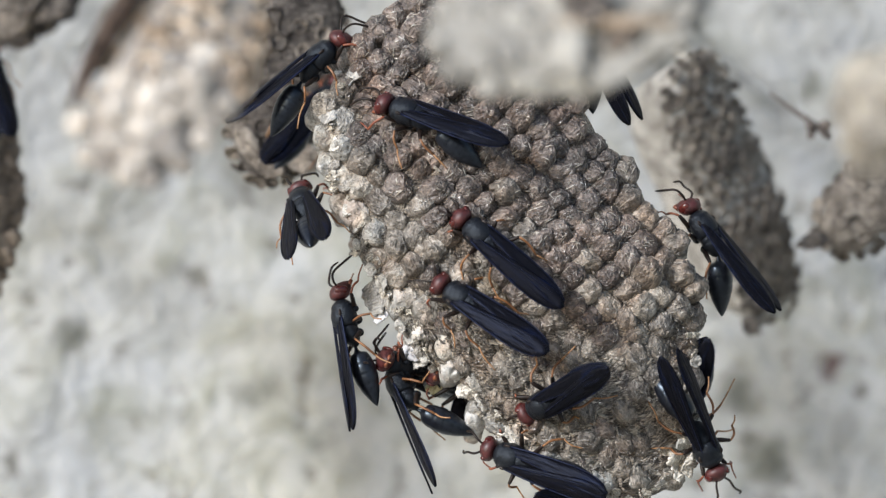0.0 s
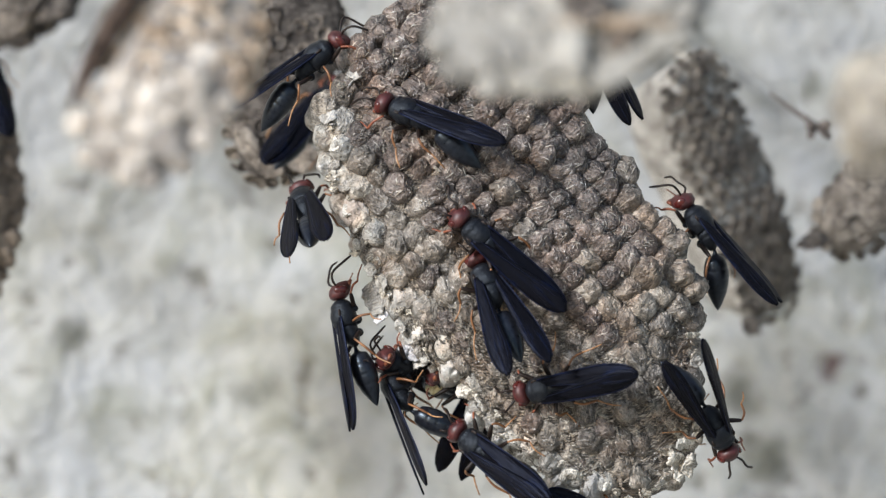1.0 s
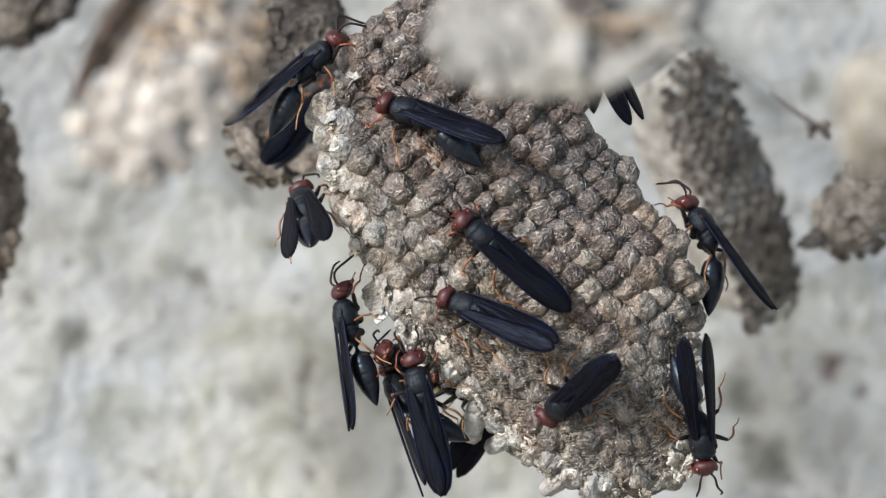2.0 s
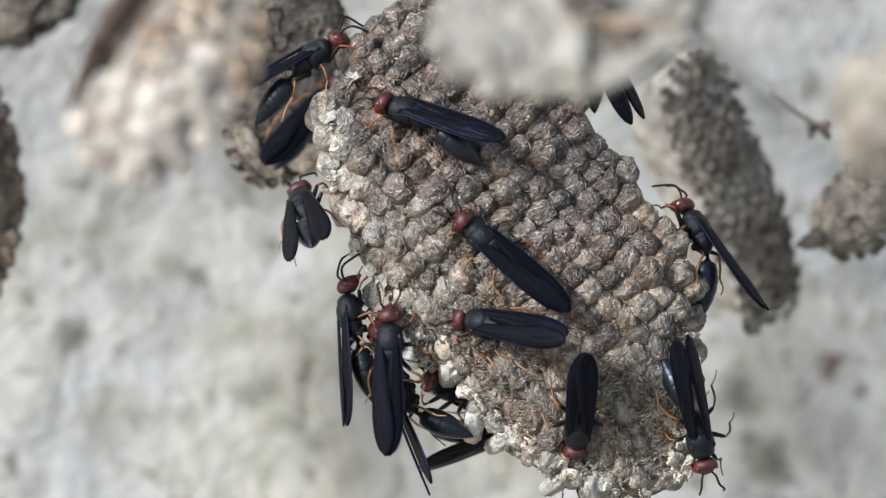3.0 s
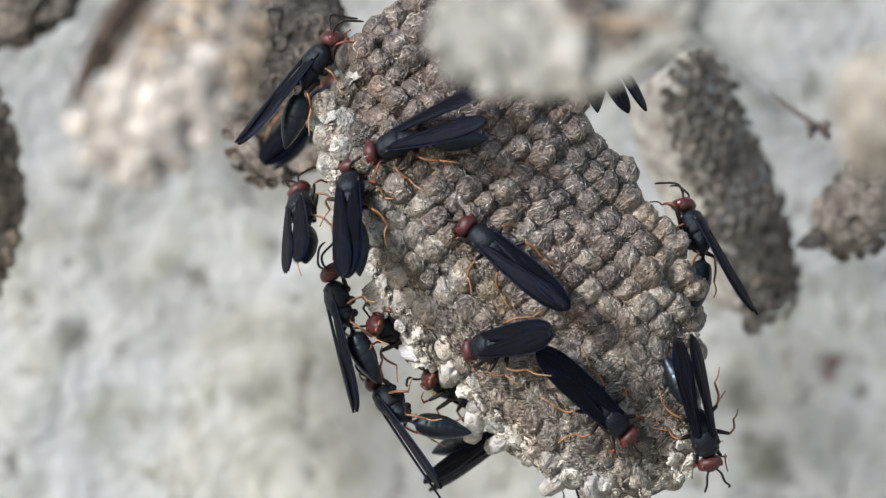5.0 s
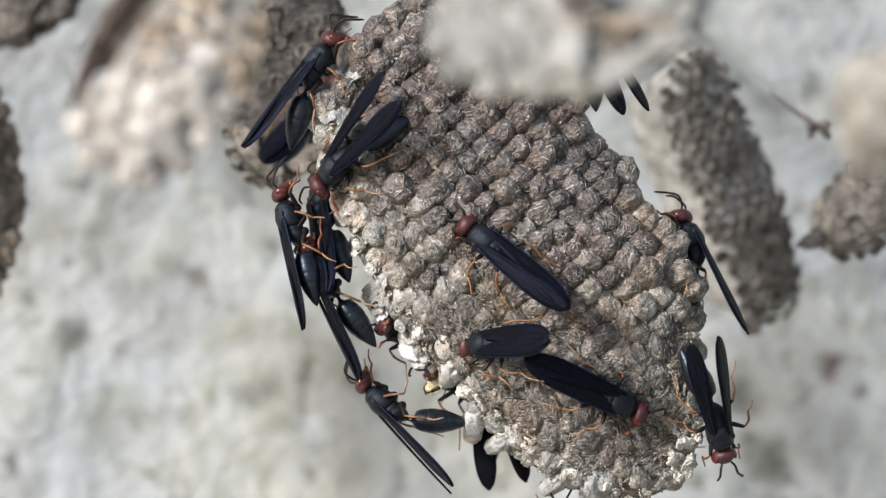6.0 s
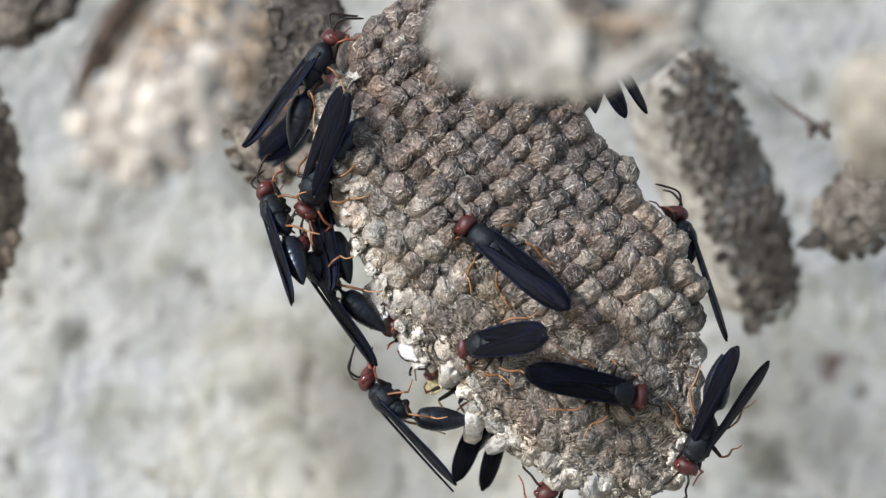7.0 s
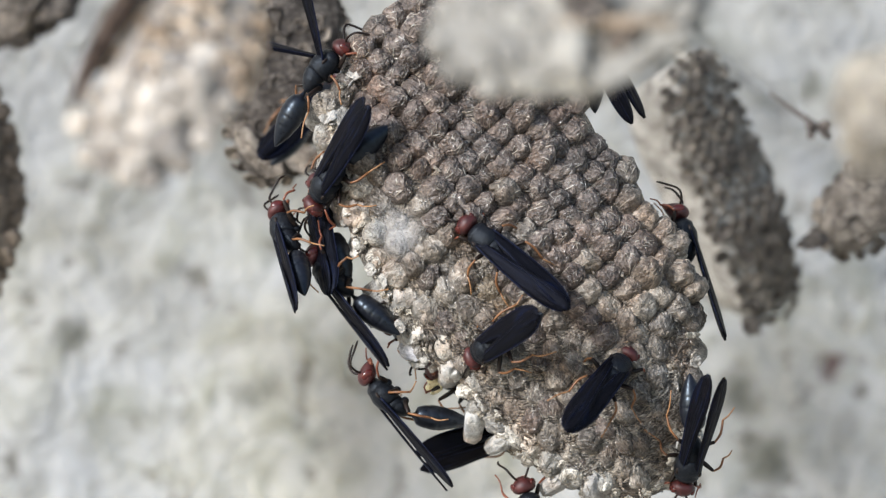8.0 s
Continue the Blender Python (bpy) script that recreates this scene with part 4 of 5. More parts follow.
    for s in (1, -1):
        for k, joints in enumerate(stance):
            hip, knee, ankle, toe = [Vector(p) for p in joints]
            for v in (knee, ankle, toe):
                v += Vector((rng.uniform(-1, 1), rng.uniform(-0.9, 0.9), rng.uniform(-0.3, 0.3))) * legs
                v.y *= s
            hip.y *= s
            leg = part("leg", limb(bmesh.new(), [hip, hip.lerp(knee, 0.15), hip.lerp(knee, 0.55), knee.lerp(hip, 0.06), knee], [0.5, 0.42, 0.44, 0.32, 0.19], 7),
                       BROWN, w, "jointed leg with an orange foot")
            part("shin", limb(bmesh.new(), bent([knee, knee.lerp(ankle, 0.5) + Vector((0.25, 0.35 * s, 0.3)), ankle], 7), [0.19, 0.21, 0.22, 0.23, 0.23, 0.22, 0.2], 6), (RUST, AMBER, AMBER)[k], leg)
            mid = ankle.lerp(toe, 0.5) + Vector((rng.uniform(-0.35, 0.35), rng.uniform(-0.3, 0.3), 0.35))
            line = bent([ankle, mid, toe], 9)
            part("foot", limb(bmesh.new(), line, [0.2, 0.15, 0.18, 0.13, 0.17, 0.12, 0.15, 0.11, 0.15], 5), RUST if k == 0 else ORANGE, leg, "orange foot")
    return w, wings


def perch(x, y, z, heading, pitch, roll):
    """A wasp's pose: plan millimetres; heading in the wall's plane from +x towards up; pitch: head towards the lens; roll about its length, from its back to the lens."""
    a, p = radians(heading), radians(pitch)
    f = Vector((math.cos(a) * math.cos(p), -math.sin(p), math.sin(a) * math.cos(p)))
    toward = Vector((0, -1, 0))
    n = (toward - f * toward.dot(f)).normalized()
    n = Matrix.Rotation(radians(roll), 3, f) @ n
    m = Matrix((f, n.cross(f), n)).transposed().to_4x4()
    m.translation = ORIGIN + Vector((x, y, z)) * MM
    return m


def key_wasp(made, rows, wing_rows, twist=12):
    """rows: seconds and perch() numbers; wing_rows: seconds, spread and lift of the left and of the right wing; twist: how far the wings stand on edge."""
    body, wings = made
    walk(body, [(r[0], perch(*r[1:])) for r in rows])
    for wing, s, k in zip(wings, (1, -1), (1, 3)):
        walk(wing, [(r[0], wing_at(s, r[k], r[k + 1], twist)) for r in wing_rows])


# ---- the wasps and their ways ----
wasp_a = wasp('red-headed black paper wasp clinging to the upper rim', 16, 0, 2)
wasp_b = wasp('red-headed black paper wasp walking across the cells', 30, 0, 3)
wasp_c = wasp('red-headed black paper wasp resting on the cells', 10, 0, 4)
wasp_d = wasp('red-headed black paper wasp feeding at an open cell', 0, 0, 5)
wasp_e = wasp('red-headed black paper wasp walking over the lower cells', 4, 0, 6)
wasp_f = wasp('red-headed black paper wasp climbing along the side of the comb', 12, 0, 7)
wasp_g = wasp('red-headed black paper wasp hanging from the rim, wings towards the lens', -6, 0, 8, 0.6)
wasp_h = wasp('red-headed black paper wasp side-on against the comb rim', 7, 0, 9)
wasp_i = wasp('red-headed black paper wasp hanging below the comb rim, wings apart', 40, 0, 10)
wasp_j = wasp('red-headed black paper wasp coming round the side of the comb', 10, 0, 11)
wasp_k = wasp('red-headed black paper wasp clinging to the far rim', 36, 0, 12)
wasp_l = wasp('red-headed black paper wasp on the lower rim, wings spread apart', 20, 16, 13)
wasp_m = wasp('red-headed black paper wasp half hidden near the top of the comb', 24, 0, 14)
wasp_n = wasp('red-headed black paper wasp mostly hidden behind the lower rim', 2, 0, 15)
wasp_o = wasp('red-headed black paper wasp on the shaded comb behind', 14, 0, 16)
wasp_p = wasp('red-headed black paper wasp climbing up below the comb', 14, 0, 17)
wasp_q = wasp('red-headed black paper wasp behind the comb, wings showing past the rim', 14, 0, 18)
wasp_s = wasp('red-headed black paper wasp behind the comb, head past the rim', 10, 0, 21)
wasp_r = wasp('red-headed black paper wasp on the comb at the far side', 14, 0, 19)


# ---- litter on the wall ----
def dry_stem():
    """A dead flower stem caught on a strand of web, tied to the wall."""
    stem = thing("dried_stem", "dry brown stem with a seed clump caught on web", "plant litter", place(70.2, 78, 26))
    part("stalk", limb(bmesh.new(), bent([(-6.4, 0, 4.6), (-2.4, 0.4, 1.7), (2.2, 0, -1.5), (5.7, 0.3, -4.4)], 10), [0.28, 0.32, 0.36, 0.4, 0.5, 0.55, 0.6, 0.6, 0.5, 0.4], 7), DRY, stem)
    rng = random.Random(5)
    for k in range(9):
        lump = bmesh.new()
        bmesh.ops.create_icosphere(lump, subdivisions=1, radius=rng.uniform(0.7, 1.3) * MM)
        for v in lump.verts:
            v.co *= 1 + 0.35 * noise.noise(v.co * 900 + Vector((k, 0, 0)))
        at = pose((3.2 + rng.uniform(-2.2, 2.2)) * MM, rng.uniform(-0.8, 0.8) * MM, (-2.6 + rng.uniform(-1.3, 1.0)) * MM, rng.uniform(0, 90), rng.uniform(0, 90), 0)
        part("seed", lump, DRY, stem, "", at)
    for x, z, wx, wz in ((-6.4, 4.6, -14, 30), (5.7, -4.4, 16, -4), (0.5, 0, 8, 26)):
        part("web_strand", limb(bmesh.new(), bent([(x, 0, z), (x + 0.4 * (wx - x), 60, z + 0.35 * (wz - z)), (wx, 136, wz)], 8), [0.07] * 8, 4), SILK, stem)


DRY = plain("dry_plant", (0.075, 0.06, 0.052), (0.18, 0.15, 0.13), 1.2, 0.85, 0.2, 0.2)
SILK = plain("grey_silk", (0.5, 0.5, 0.5), (0.7, 0.7, 0.7), 2.0, 0.5, 0.02)
dry_stem()


def midge():
    """A tiny pale fly near the lens: x is forward."""
    fly = thing("midge", "tiny pale flying midge in the air", "fly", Matrix())
    part("body", body_of(bmesh.new(), [(1.0, 0, 0.08, 0.08), (0.8, 0, 0.28, 0.28), (0.3, 0.1, 0.42, 0.42), (-0.3, 0, 0.35, 0.32), (-1.2, -0.15, 0.24, 0.2), (-1.8, -0.2, 0.06, 0.06)], 10), PALE_FLY, fly)
    for s in (1, -1):
        wing = bmesh.new()
        bmesh.ops.create_uvsphere(wing, u_segments=12, v_segments=6, radius=1.05 * MM)
        bmesh.ops.transform(wing, matrix=pose(-0.5 * MM, s * 1.2 * MM, 0.4 * MM, 0, 0, s * 35) @ Matrix.Diagonal((0.5, 1.1, 0.06, 1)), verts=wing.verts)
        part("wing", wing, PALE_FLY, fly)
    return fly


PALE_FLY = plain("pale_fly_shell", (0.7, 0.7, 0.72), (0.85, 0.85, 0.86), 2.0, 0.4, 0.02)
fly = midge()


def motions():
    key_wasp(wasp_a, [(0, -22.44, 2, 33.05, 44.7, 0, -66), (0.5, -22.83, 2, 33.05, 41.9, 0, -66), (1.0, -23.07, 2, 33.21, 39.8, 0, -66),
        (1.5, -22.59, 2, 32.9, 46.8, 0, -66), (1.7, -23.08, 2, 32.89, 47.0, 0, -66), (2.2, -23.0, 2, 33.11, 43.8, 0, -66),
        (2.8, -23.46, 2, 34.14, 33.0, 0, -66), (3.0, -23.48, 2, 33.68, 36.2, 0, -66), (3.5, -22.79, 2, 32.68, 53.5, 0, -66),
        (4.0, -23.1, 2, 32.76, 52.2, 0, -66), (4.5, -22.84, 2, 32.51, 56.6, 0, -66), (4.7, -22.95, 2, 32.31, 56.6, 0, -66),
        (5.8, -22.56, 2, 32.2, 58.8, 0, -66), (7.0, -22.49, 2, 32.35, 59.6, 0, -66), (7.3, -22.73, 2, 31.5, 56.7, 0, -66),
        (7.5, -23.19, 2, 29.5, 48.3, 0, -66), (7.7, -22.27, 2, 30.81, 39.7, 0, -66), (8.0, -21.89, 2, 31.4, 45.4, 0, -66)],
        [(0, -4, 8, -4, 8), (2.4, -4, 8, -4, 8), (2.8, -4, 2, -4, 2), (3.2, -3, 18, -3, 18), (3.5, -3, 20, -3, 20), (4.0, -3, 16, -3, 16), (4.5, -3, 10, -3, 10), (5.8, -4, 8, -4, 8), (7.2, -4, 8, -4, 8), (7.5, 25, 48, 25, 115), (8, 30, 52, 35, 130)])
    key_wasp(wasp_b, [(0, -5.21, -6.11, 23.39, 157.8, -17.3, 38), (1.0, -5.32, -6.09, 23.46, 157.1, -20.4, 38), (1.7, -5.09, -6.11, 23.58, 157.0, -22.5, 38),
        (2.8, -5.29, -6.07, 23.63, 157.5, -23.0, 38), (3.0, -5.32, -6.06, 23.7, 158.5, -21.9, 38), (3.25, -4.52, -6.47, 20.88, 173.9, -25.1, 38),
        (3.5, -3.98, -6.72, 18.94, 193.9, -26.1, 38), (4.0, -4.36, -6.67, 18.91, 194.3, -23.0, 38), (4.5, -4.75, -6.6, 19.2, 191.8, -21.2, 38),
        (4.7, -4.3, -6.63, 19.52, 188.9, -23.7, 38), (5.2, -10.67, -5.7, 17.67, 205.4, -23.3, 38), (5.8, -16.4, -3.84, 16.19, 215.9, -25.0, 38),
        (6.0, -18.19, -2.89, 15.03, 227.8, -24.0, 38), (6.5, -20.81, -1.17, 14.0, 238.1, -30, 38), (7.0, -22.16, 0.32, 11.87, 246.8, -22.2, 38),
        (7.5, -21.58, 0.09, 11.09, 247.1, -21.9, 38), (8.0, -20.12, -1.18, 11.95, 236.9, -30, 38)],
        [(0, -4.5, 4, -4.5, 4), (3.0, -4.5, 4, -4.5, 4), (3.5, 5, 5, 5, 5), (4.7, 5, 4, 5, 4), (5.8, 6, 5, 6, 5), (6.15, 5, 5, 5, 5), (6.5, -1, 4, -1, 4), (8, -2, 4, -2, 4)])
    key_wasp(wasp_c, [(0, 7.36, -7.86, 1.61, 137.8, -12.8, 8), (1.0, 7.2, -7.85, 1.55, 138.2, -0.0, 8), (1.5, 7.73, -7.86, 1.4, 138.8, -0.0, 8),
        (3.0, 7.92, -7.87, 1.22, 138.9, -4.5, 8), (4.0, 8.25, -7.87, 0.91, 139.1, -12.4, 8), (4.5, 8.4, -7.87, 0.61, 139.6, -16.4, 8),
        (8.0, 8.4, -7.87, 0.68, 139.4, -15.8, 8)],
        [(0, -4.5, 3, -4.5, 3), (8, -4.5, 3, -4.5, 3)])
    key_wasp(wasp_d, [(0, 4.08, -6.91, -9.22, 146.1, -21.6, 12), (0.2, 6.18, -7.35, -7.89, 127.6, -23.5, 12), (0.4, 8.27, -7.61, -6.89, 112.3, -23.2, 12),
        (1.0, 8.04, -7.61, -6.71, 113.8, -26.7, 12), (1.25, 7.84, -7.56, -7.13, 118.4, -29.2, 12), (1.5, 4.77, -7.15, -8.19, 148.8, -22.8, 12),
        (1.7, 4.59, -6.97, -9.32, 149.3, -28.6, 12), (2.2, 6.19, -6.89, -11.27, 160.2, -28.1, 12), (2.8, 7.79, -6.91, -12.71, 168.2, -35.5, 12),
        (3.0, 7.94, -6.87, -13.14, 169.0, -36.6, 12), (3.5, 8.67, -6.81, -14.3, 186.7, -44.7, 12), (3.75, 8.93, -6.76, -14.91, 198.2, -44.2, 12),
        (4.0, 9.05, -6.64, -15.7, 207.8, -44.5, 12), (4.5, 9.06, -6.36, -17.2, 202.0, -50, 12), (4.7, 8.96, -6.4, -16.88, 197.3, -50, 12),
        (5.8, 8.31, -6.26, -16.84, 186.6, -50, 12), (6.5, 7.93, -6.19, -16.72, 183.8, -50, 12), (7.0, 7.89, -6.19, -16.71, 188.8, -50, 12),
        (7.3, 8.36, -6.32, -16.59, 202.3, -50, 12), (7.5, 8.72, -6.37, -16.76, 213.7, -50, 12), (8.0, 8.48, -6.27, -17.0, 214.9, -50, 12)],
        [(0, -4, 4, -4, 4), (0.2, 2, 4, 2, 4), (0.4, 6, 4, 6, 4), (1.2, 6, 4, 6, 4), (1.5, -2, 5, -2, 5), (1.8, -3, 4, -3, 4), (8, -4, 4, -4, 4)])
    key_wasp(wasp_e, [(0, 18.33, -5.8, -26.76, -146.5, -43.8, -10), (0.5, 18.06, -5.78, -26.68, -148.5, -41.0, -10), (1.0, 18.85, -6.39, -24.34, -167.5, -30.4, -10),
        (1.3, 20.11, -6.43, -24.68, -160.1, -37.4, -10), (1.5, 21.29, -6.43, -25.05, -152.3, -42.2, -10), (1.7, 20.95, -6.33, -25.44, -149.9, -43.2, -10),
        (2.2, 22.03, -5.95, -27.61, -122.8, -46, -10), (2.8, 23.08, -5.36, -30.34, -94.8, -42.2, -10), (3.0, 23.62, -5.23, -30.96, -92.5, -39.4, -10),
        (3.5, 24.47, -4.88, -32.43, -84.1, -36.8, -10), (4.0, 26.94, -4.46, -34.28, -81.6, -31.6, -10), (4.5, 27.81, -4.41, -34.55, -75.0, -23.8, -10),
        (4.7, 28.34, -5.18, -31.69, -57.5, -18.3, -10), (5.2, 28.81, -5.78, -28.81, -39.6, -19.4, -10), (5.8, 29.44, -6.05, -27.02, -27.6, -18.2, -10),
        (6.5, 29.52, -6.2, -25.91, -22.2, -21.2, -10), (7.0, 29.47, -6.35, -24.84, -12.1, -27.0, -10), (7.25, 29.81, -6.35, -24.54, 4.4, -35.8, -10),
        (7.5, 30.27, -6.41, -23.63, 20.7, -39.1, -10), (7.75, 30.0, -6.54, -22.64, 34.6, -40.0, -10), (8.0, 29.75, -6.62, -22.06, 48.6, -41.2, -10)],
        [(0, -4.5, 3, -4.5, 3), (8, -4.5, 3, -4.5, 3)])
    key_wasp(wasp_f, [(0, 13.24, -2.04, -37.15, 161.3, -23.1, -12), (0.5, 11.95, -1.62, -36.78, 163.3, -24.5, -12), (0.75, 9.5, 0.75, -36.5, 154.8, -30, -12),
        (1.0, 6.71, -2.25, -35.23, 144.2, -30, -12), (1.5, 1.75, -3.25, -30.48, 116.1, -28.6, -12), (1.7, -1.43, -3.25, -28.0, 109.4, -18.2, -12),
        (2.2, -4.23, -3.25, -23.48, 101.9, -0.0, -12), (2.8, -6.51, -3.25, -19.18, 96.8, -0.0, -12), (3.0, -9.31, -3.25, -17.42, 90.5, -0.0, -12),
        (3.5, -11.54, -3.55, -7.66, 90.0, -0.0, -12), (4.0, -11.96, -5.43, 0.26, 82.6, -24.8, -12), (4.25, -14.49, -4.77, 3.69, 87.9, -22.2, -12),
        (4.5, -16.58, -4.0, 5.88, 92.5, -15.5, -12), (4.7, -14.3, -5.04, 9.68, 90.0, -30, -12), (5.2, -18.09, -1.87, 9.23, 93.2, -30, -30),
        (5.8, -21.13, 8, 7.88, 98.3, -30, -50), (6.2, -21.29, 9, 7.64, 101.5, -30, -38), (8.0, -21.45, 9, 7.24, 102.0, -30, -38)],
        [(0, -4, 4, -4, 4), (8, -4, 4, -4, 4)])
    key_wasp(wasp_g, [(0, -24.9, 6, 7.6, 104, -60, -18), (1.5, -24.7, 6, 7.7, 102, -60, -14), (3.0, -24.9, 6, 7.5, 106, -60, -20), (4.7, -24.8, 6, 7.6, 104, -60, -18),
        (5.2, -25.6, 6, 5.6, 98, -40, -60), (5.8, -26.3, 4, 3.97, 107.6, -15, -75), (6.0, -26.76, 3, 4.39, 108.4, -10, -75), (6.5, -28.57, 3, 5.88, 112.3, -35, -70),
        (7.0, -29.43, 3, 5.77, 113.4, -32, -70), (7.5, -27.95, 3, 4.23, 109.3, -32, -70), (8.0, -27.86, 3, 2.61, 110.4, -42, -70)],
        [(0, 5, 2, 5, 2), (4.7, 5, 2, 5, 2), (5.2, -4, 8, -4, 8), (8, -4, 4, -4, 4)])
    key_wasp(wasp_h, [(0, -16.96, 3, -13.34, 102.6, -9.4, -70), (0.5, -17.04, 3, -13.34, 102.9, -9.1, -70), (1.7, -16.96, 3, -13.27, 102.6, -7.9, -70),
        (2.8, -16.11, 3, -12.68, 96.7, -6.1, -70), (3.5, -16.67, 3, -11.49, 98.2, -0.0, -70), (4.0, -17.29, 3, -11.16, 100.1, -0.0, -70),
        (4.5, -17.89, 3, -11.37, 104.3, -0.0, -70), (4.7, -17.45, 3, -11.09, 103.6, -0.0, -70), (5.2, -18.86, 3, -9.32, 112.2, -0.0, -70),
        (5.8, -20.55, 3, -7.32, 119.2, -0.0, -70), (6.0, -21.22, 3, -5.09, 119.5, -0.0, -70), (6.5, -21.46, 3, -4.57, 129.1, -0.0, -70),
        (7.0, -21.43, 3, -4.25, 129.4, -0.0, -70), (7.5, -19.4, 3, -6.27, 125.8, -0.0, -70), (8.0, -19.33, 3, -5.44, 132.2, -14.2, -70)],
        [(0, -3, 6, -3, 6), (8, -3, 6, -3, 6)])
    key_wasp(wasp_i, [(0, -7.01, 5, -25.1, 116.8, -14.8, -76), (1.0, -7.98, 5, -25.33, 115.6, -19.5, -76), (1.7, -7.36, 5, -25.77, 114.0, -23.4, -76),
        (2.8, -7.74, 5, -26.1, 116.0, -25.8, -76), (3.0, -7.12, 5, -25.83, 117.0, -24.1, -76), (3.5, -6.77, 5, -26.26, 122.6, -27.6, -76),
        (4.0, -7.47, 5, -26.53, 128.9, -25.0, -76), (4.5, -8.05, 5, -27.54, 124.3, -23.1, -76), (4.7, -8.28, 5, -27.77, 125.4, -23.6, -76),
        (5.8, -9.95, 5, -27.85, 136.9, -10.4, -76), (6.5, -9.22, 5, -27.65, 137.0, -9.4, -76), (8.0, -9.44, 5, -26.77, 133.0, -0.0, -76)],
        [(0, 1, 5, 1, 5), (4.0, 2, 5, 2, 5), (8, 2, 5, 2, 5)])
    key_wasp(wasp_j, [(0, -6.66, 7, -21.26, 155.4, 48, 180), (1.7, -6.74, 7, -20.82, 152.5, 48, 180), (2.8, -7.94, 7, -16.76, 153.0, 48, 180),
        (3.5, -8.28, 7, -15.62, 155.1, 48, 180), (4.5, -8.45, 7, -15.36, 156.0, 48, 180), (5.8, -7.45, 9, -14.77, 156.5, 48, 180),
        (6.5, -5.6, 11, -15.0, 158.4, 48, 180), (8.0, -5.4, 11, -14.72, 158.0, 48, 180)],
        [(0, -4, 4, -4, 4), (8, -4, 4, -4, 4)])
    key_wasp(wasp_k, [(0, 46.99, 4.5, 2.58, 122.7, -10.2, 48), (0.5, 46.65, 4.5, 2.58, 124.3, -12.6, 50), (1.0, 46.23, 4.5, 3.59, 125.7, -5.1, 56),
        (1.5, 46.54, 4.5, 3.66, 121.0, -7.3, 70), (1.7, 46.77, 4.5, 3.43, 120.7, -12.9, 70), (2.8, 45.3, 4.5, 2.85, 118.9, -13.8, 70),
        (3.0, 45.53, 4.5, 2.74, 119.2, -20.6, 70), (3.5, 44.68, 4.5, 4.21, 122.5, -20.8, 70), (4.0, 45.07, 4.5, 3.98, 120.9, -25.2, 70),
        (4.5, 44.75, 4.5, 2.74, 119.4, -20.2, 70), (4.7, 45.18, 4.5, 2.74, 115.7, -24.8, 70), (5.8, 44.72, 4, 1.23, 111.1, -20.9, 70),
        (6.0, 44.41, 5, 0.38, 110.2, -20.4, 78), (6.5, 43.52, 7, -0.06, 102.2, -19.5, 86), (7.0, 43.04, 7, 0.7, 102.3, -17.9, 86),
        (8.0, 43.07, 7, 1.06, 101.5, -16.9, 86)],
        [(0, -2, 7, -2, 7), (8, -2, 6, -2, 6)])
    key_wasp(wasp_l, [(0, 46.05, -2, -34.31, -65.9, -12.3, -8), (0.25, 46.8, -2, -33.13, -55.5, -25, -8), (0.5, 47.17, -2, -31.96, -49.4, -25, -8),
        (1.0, 48.15, -2, -31.3, -62.8, -25, -8), (1.25, 47.58, -2, -32.09, -74.2, -23.9, -8), (1.5, 46.21, -2, -32.62, -85.1, -14.9, -8),
        (1.7, 45.9, -2, -32.85, -86.1, -12.2, -8), (2.2, 45.39, -2, -32.77, -80.8, -10.4, -8), (2.8, 45.09, -2, -32.67, -77.5, -12.2, -8),
        (3.5, 45.12, -2, -32.74, -77.8, -11.3, -8), (4.7, 45.2, -2, -32.74, -76.6, -9.8, -8), (5.2, 46.7, -2, -31.86, -76.1, -18.4, -8),
        (5.8, 48.51, -2, -31.2, -77.0, -23.1, -8), (6.0, 48.51, -2, -31.2, -77.0, -23.1, -8), (6.3, 46.64, -2, -31.2, -102.8, -20.6, -8),
        (6.5, 45.62, -2, -31.67, -117.7, -20.4, -8), (7.0, 45.69, -2, -33.35, -117.3, -12.5, -8), (7.5, 44.38, -2, -34.81, -108.8, -19.6, -8),
        (8.0, 43.6, -2, -37.03, -102.6, -24.5, -8)],
        [(0, 0.7, 8, 0.7, 8), (1, 7, 8, 7, 8), (1.5, 8, 8, 8, 8), (1.7, 6, 8, 6, 8), (2.4, -1, 6, -1, 6), (4.7, -1, 6, -1, 6), (5.8, 2.7, 8, 2.7, 8), (6.2, 4, 8, 4, 8), (6.5, 8, 9, 8, 9), (7, 4.7, 9, 4.7, 9), (7.5, 1.6, 8, 1.6, 8), (8, 0, 8, 0, 8)], 48)
    key_wasp(wasp_m, [(0, 24.4, 0, 38.79, 114.2, -0.0, 48), (4.0, 24.54, 0, 38.86, 115.8, -0.0, 48), (4.7, 24.47, 0, 39.04, 116.0, -15.2, 48),
        (6.0, 24.58, 0, 39.43, 114.6, -12.4, 48), (7.0, 24.42, 0, 39.1, 114.9, -10.3, 48), (8.0, 24.5, 0, 38.84, 115.4, -0.0, 48)],
        [(0, 1, 4, 1, 4), (4.5, 1, 4, 1, 4), (6, 5, 4, 5, 4), (8, 1, 4, 1, 4)])
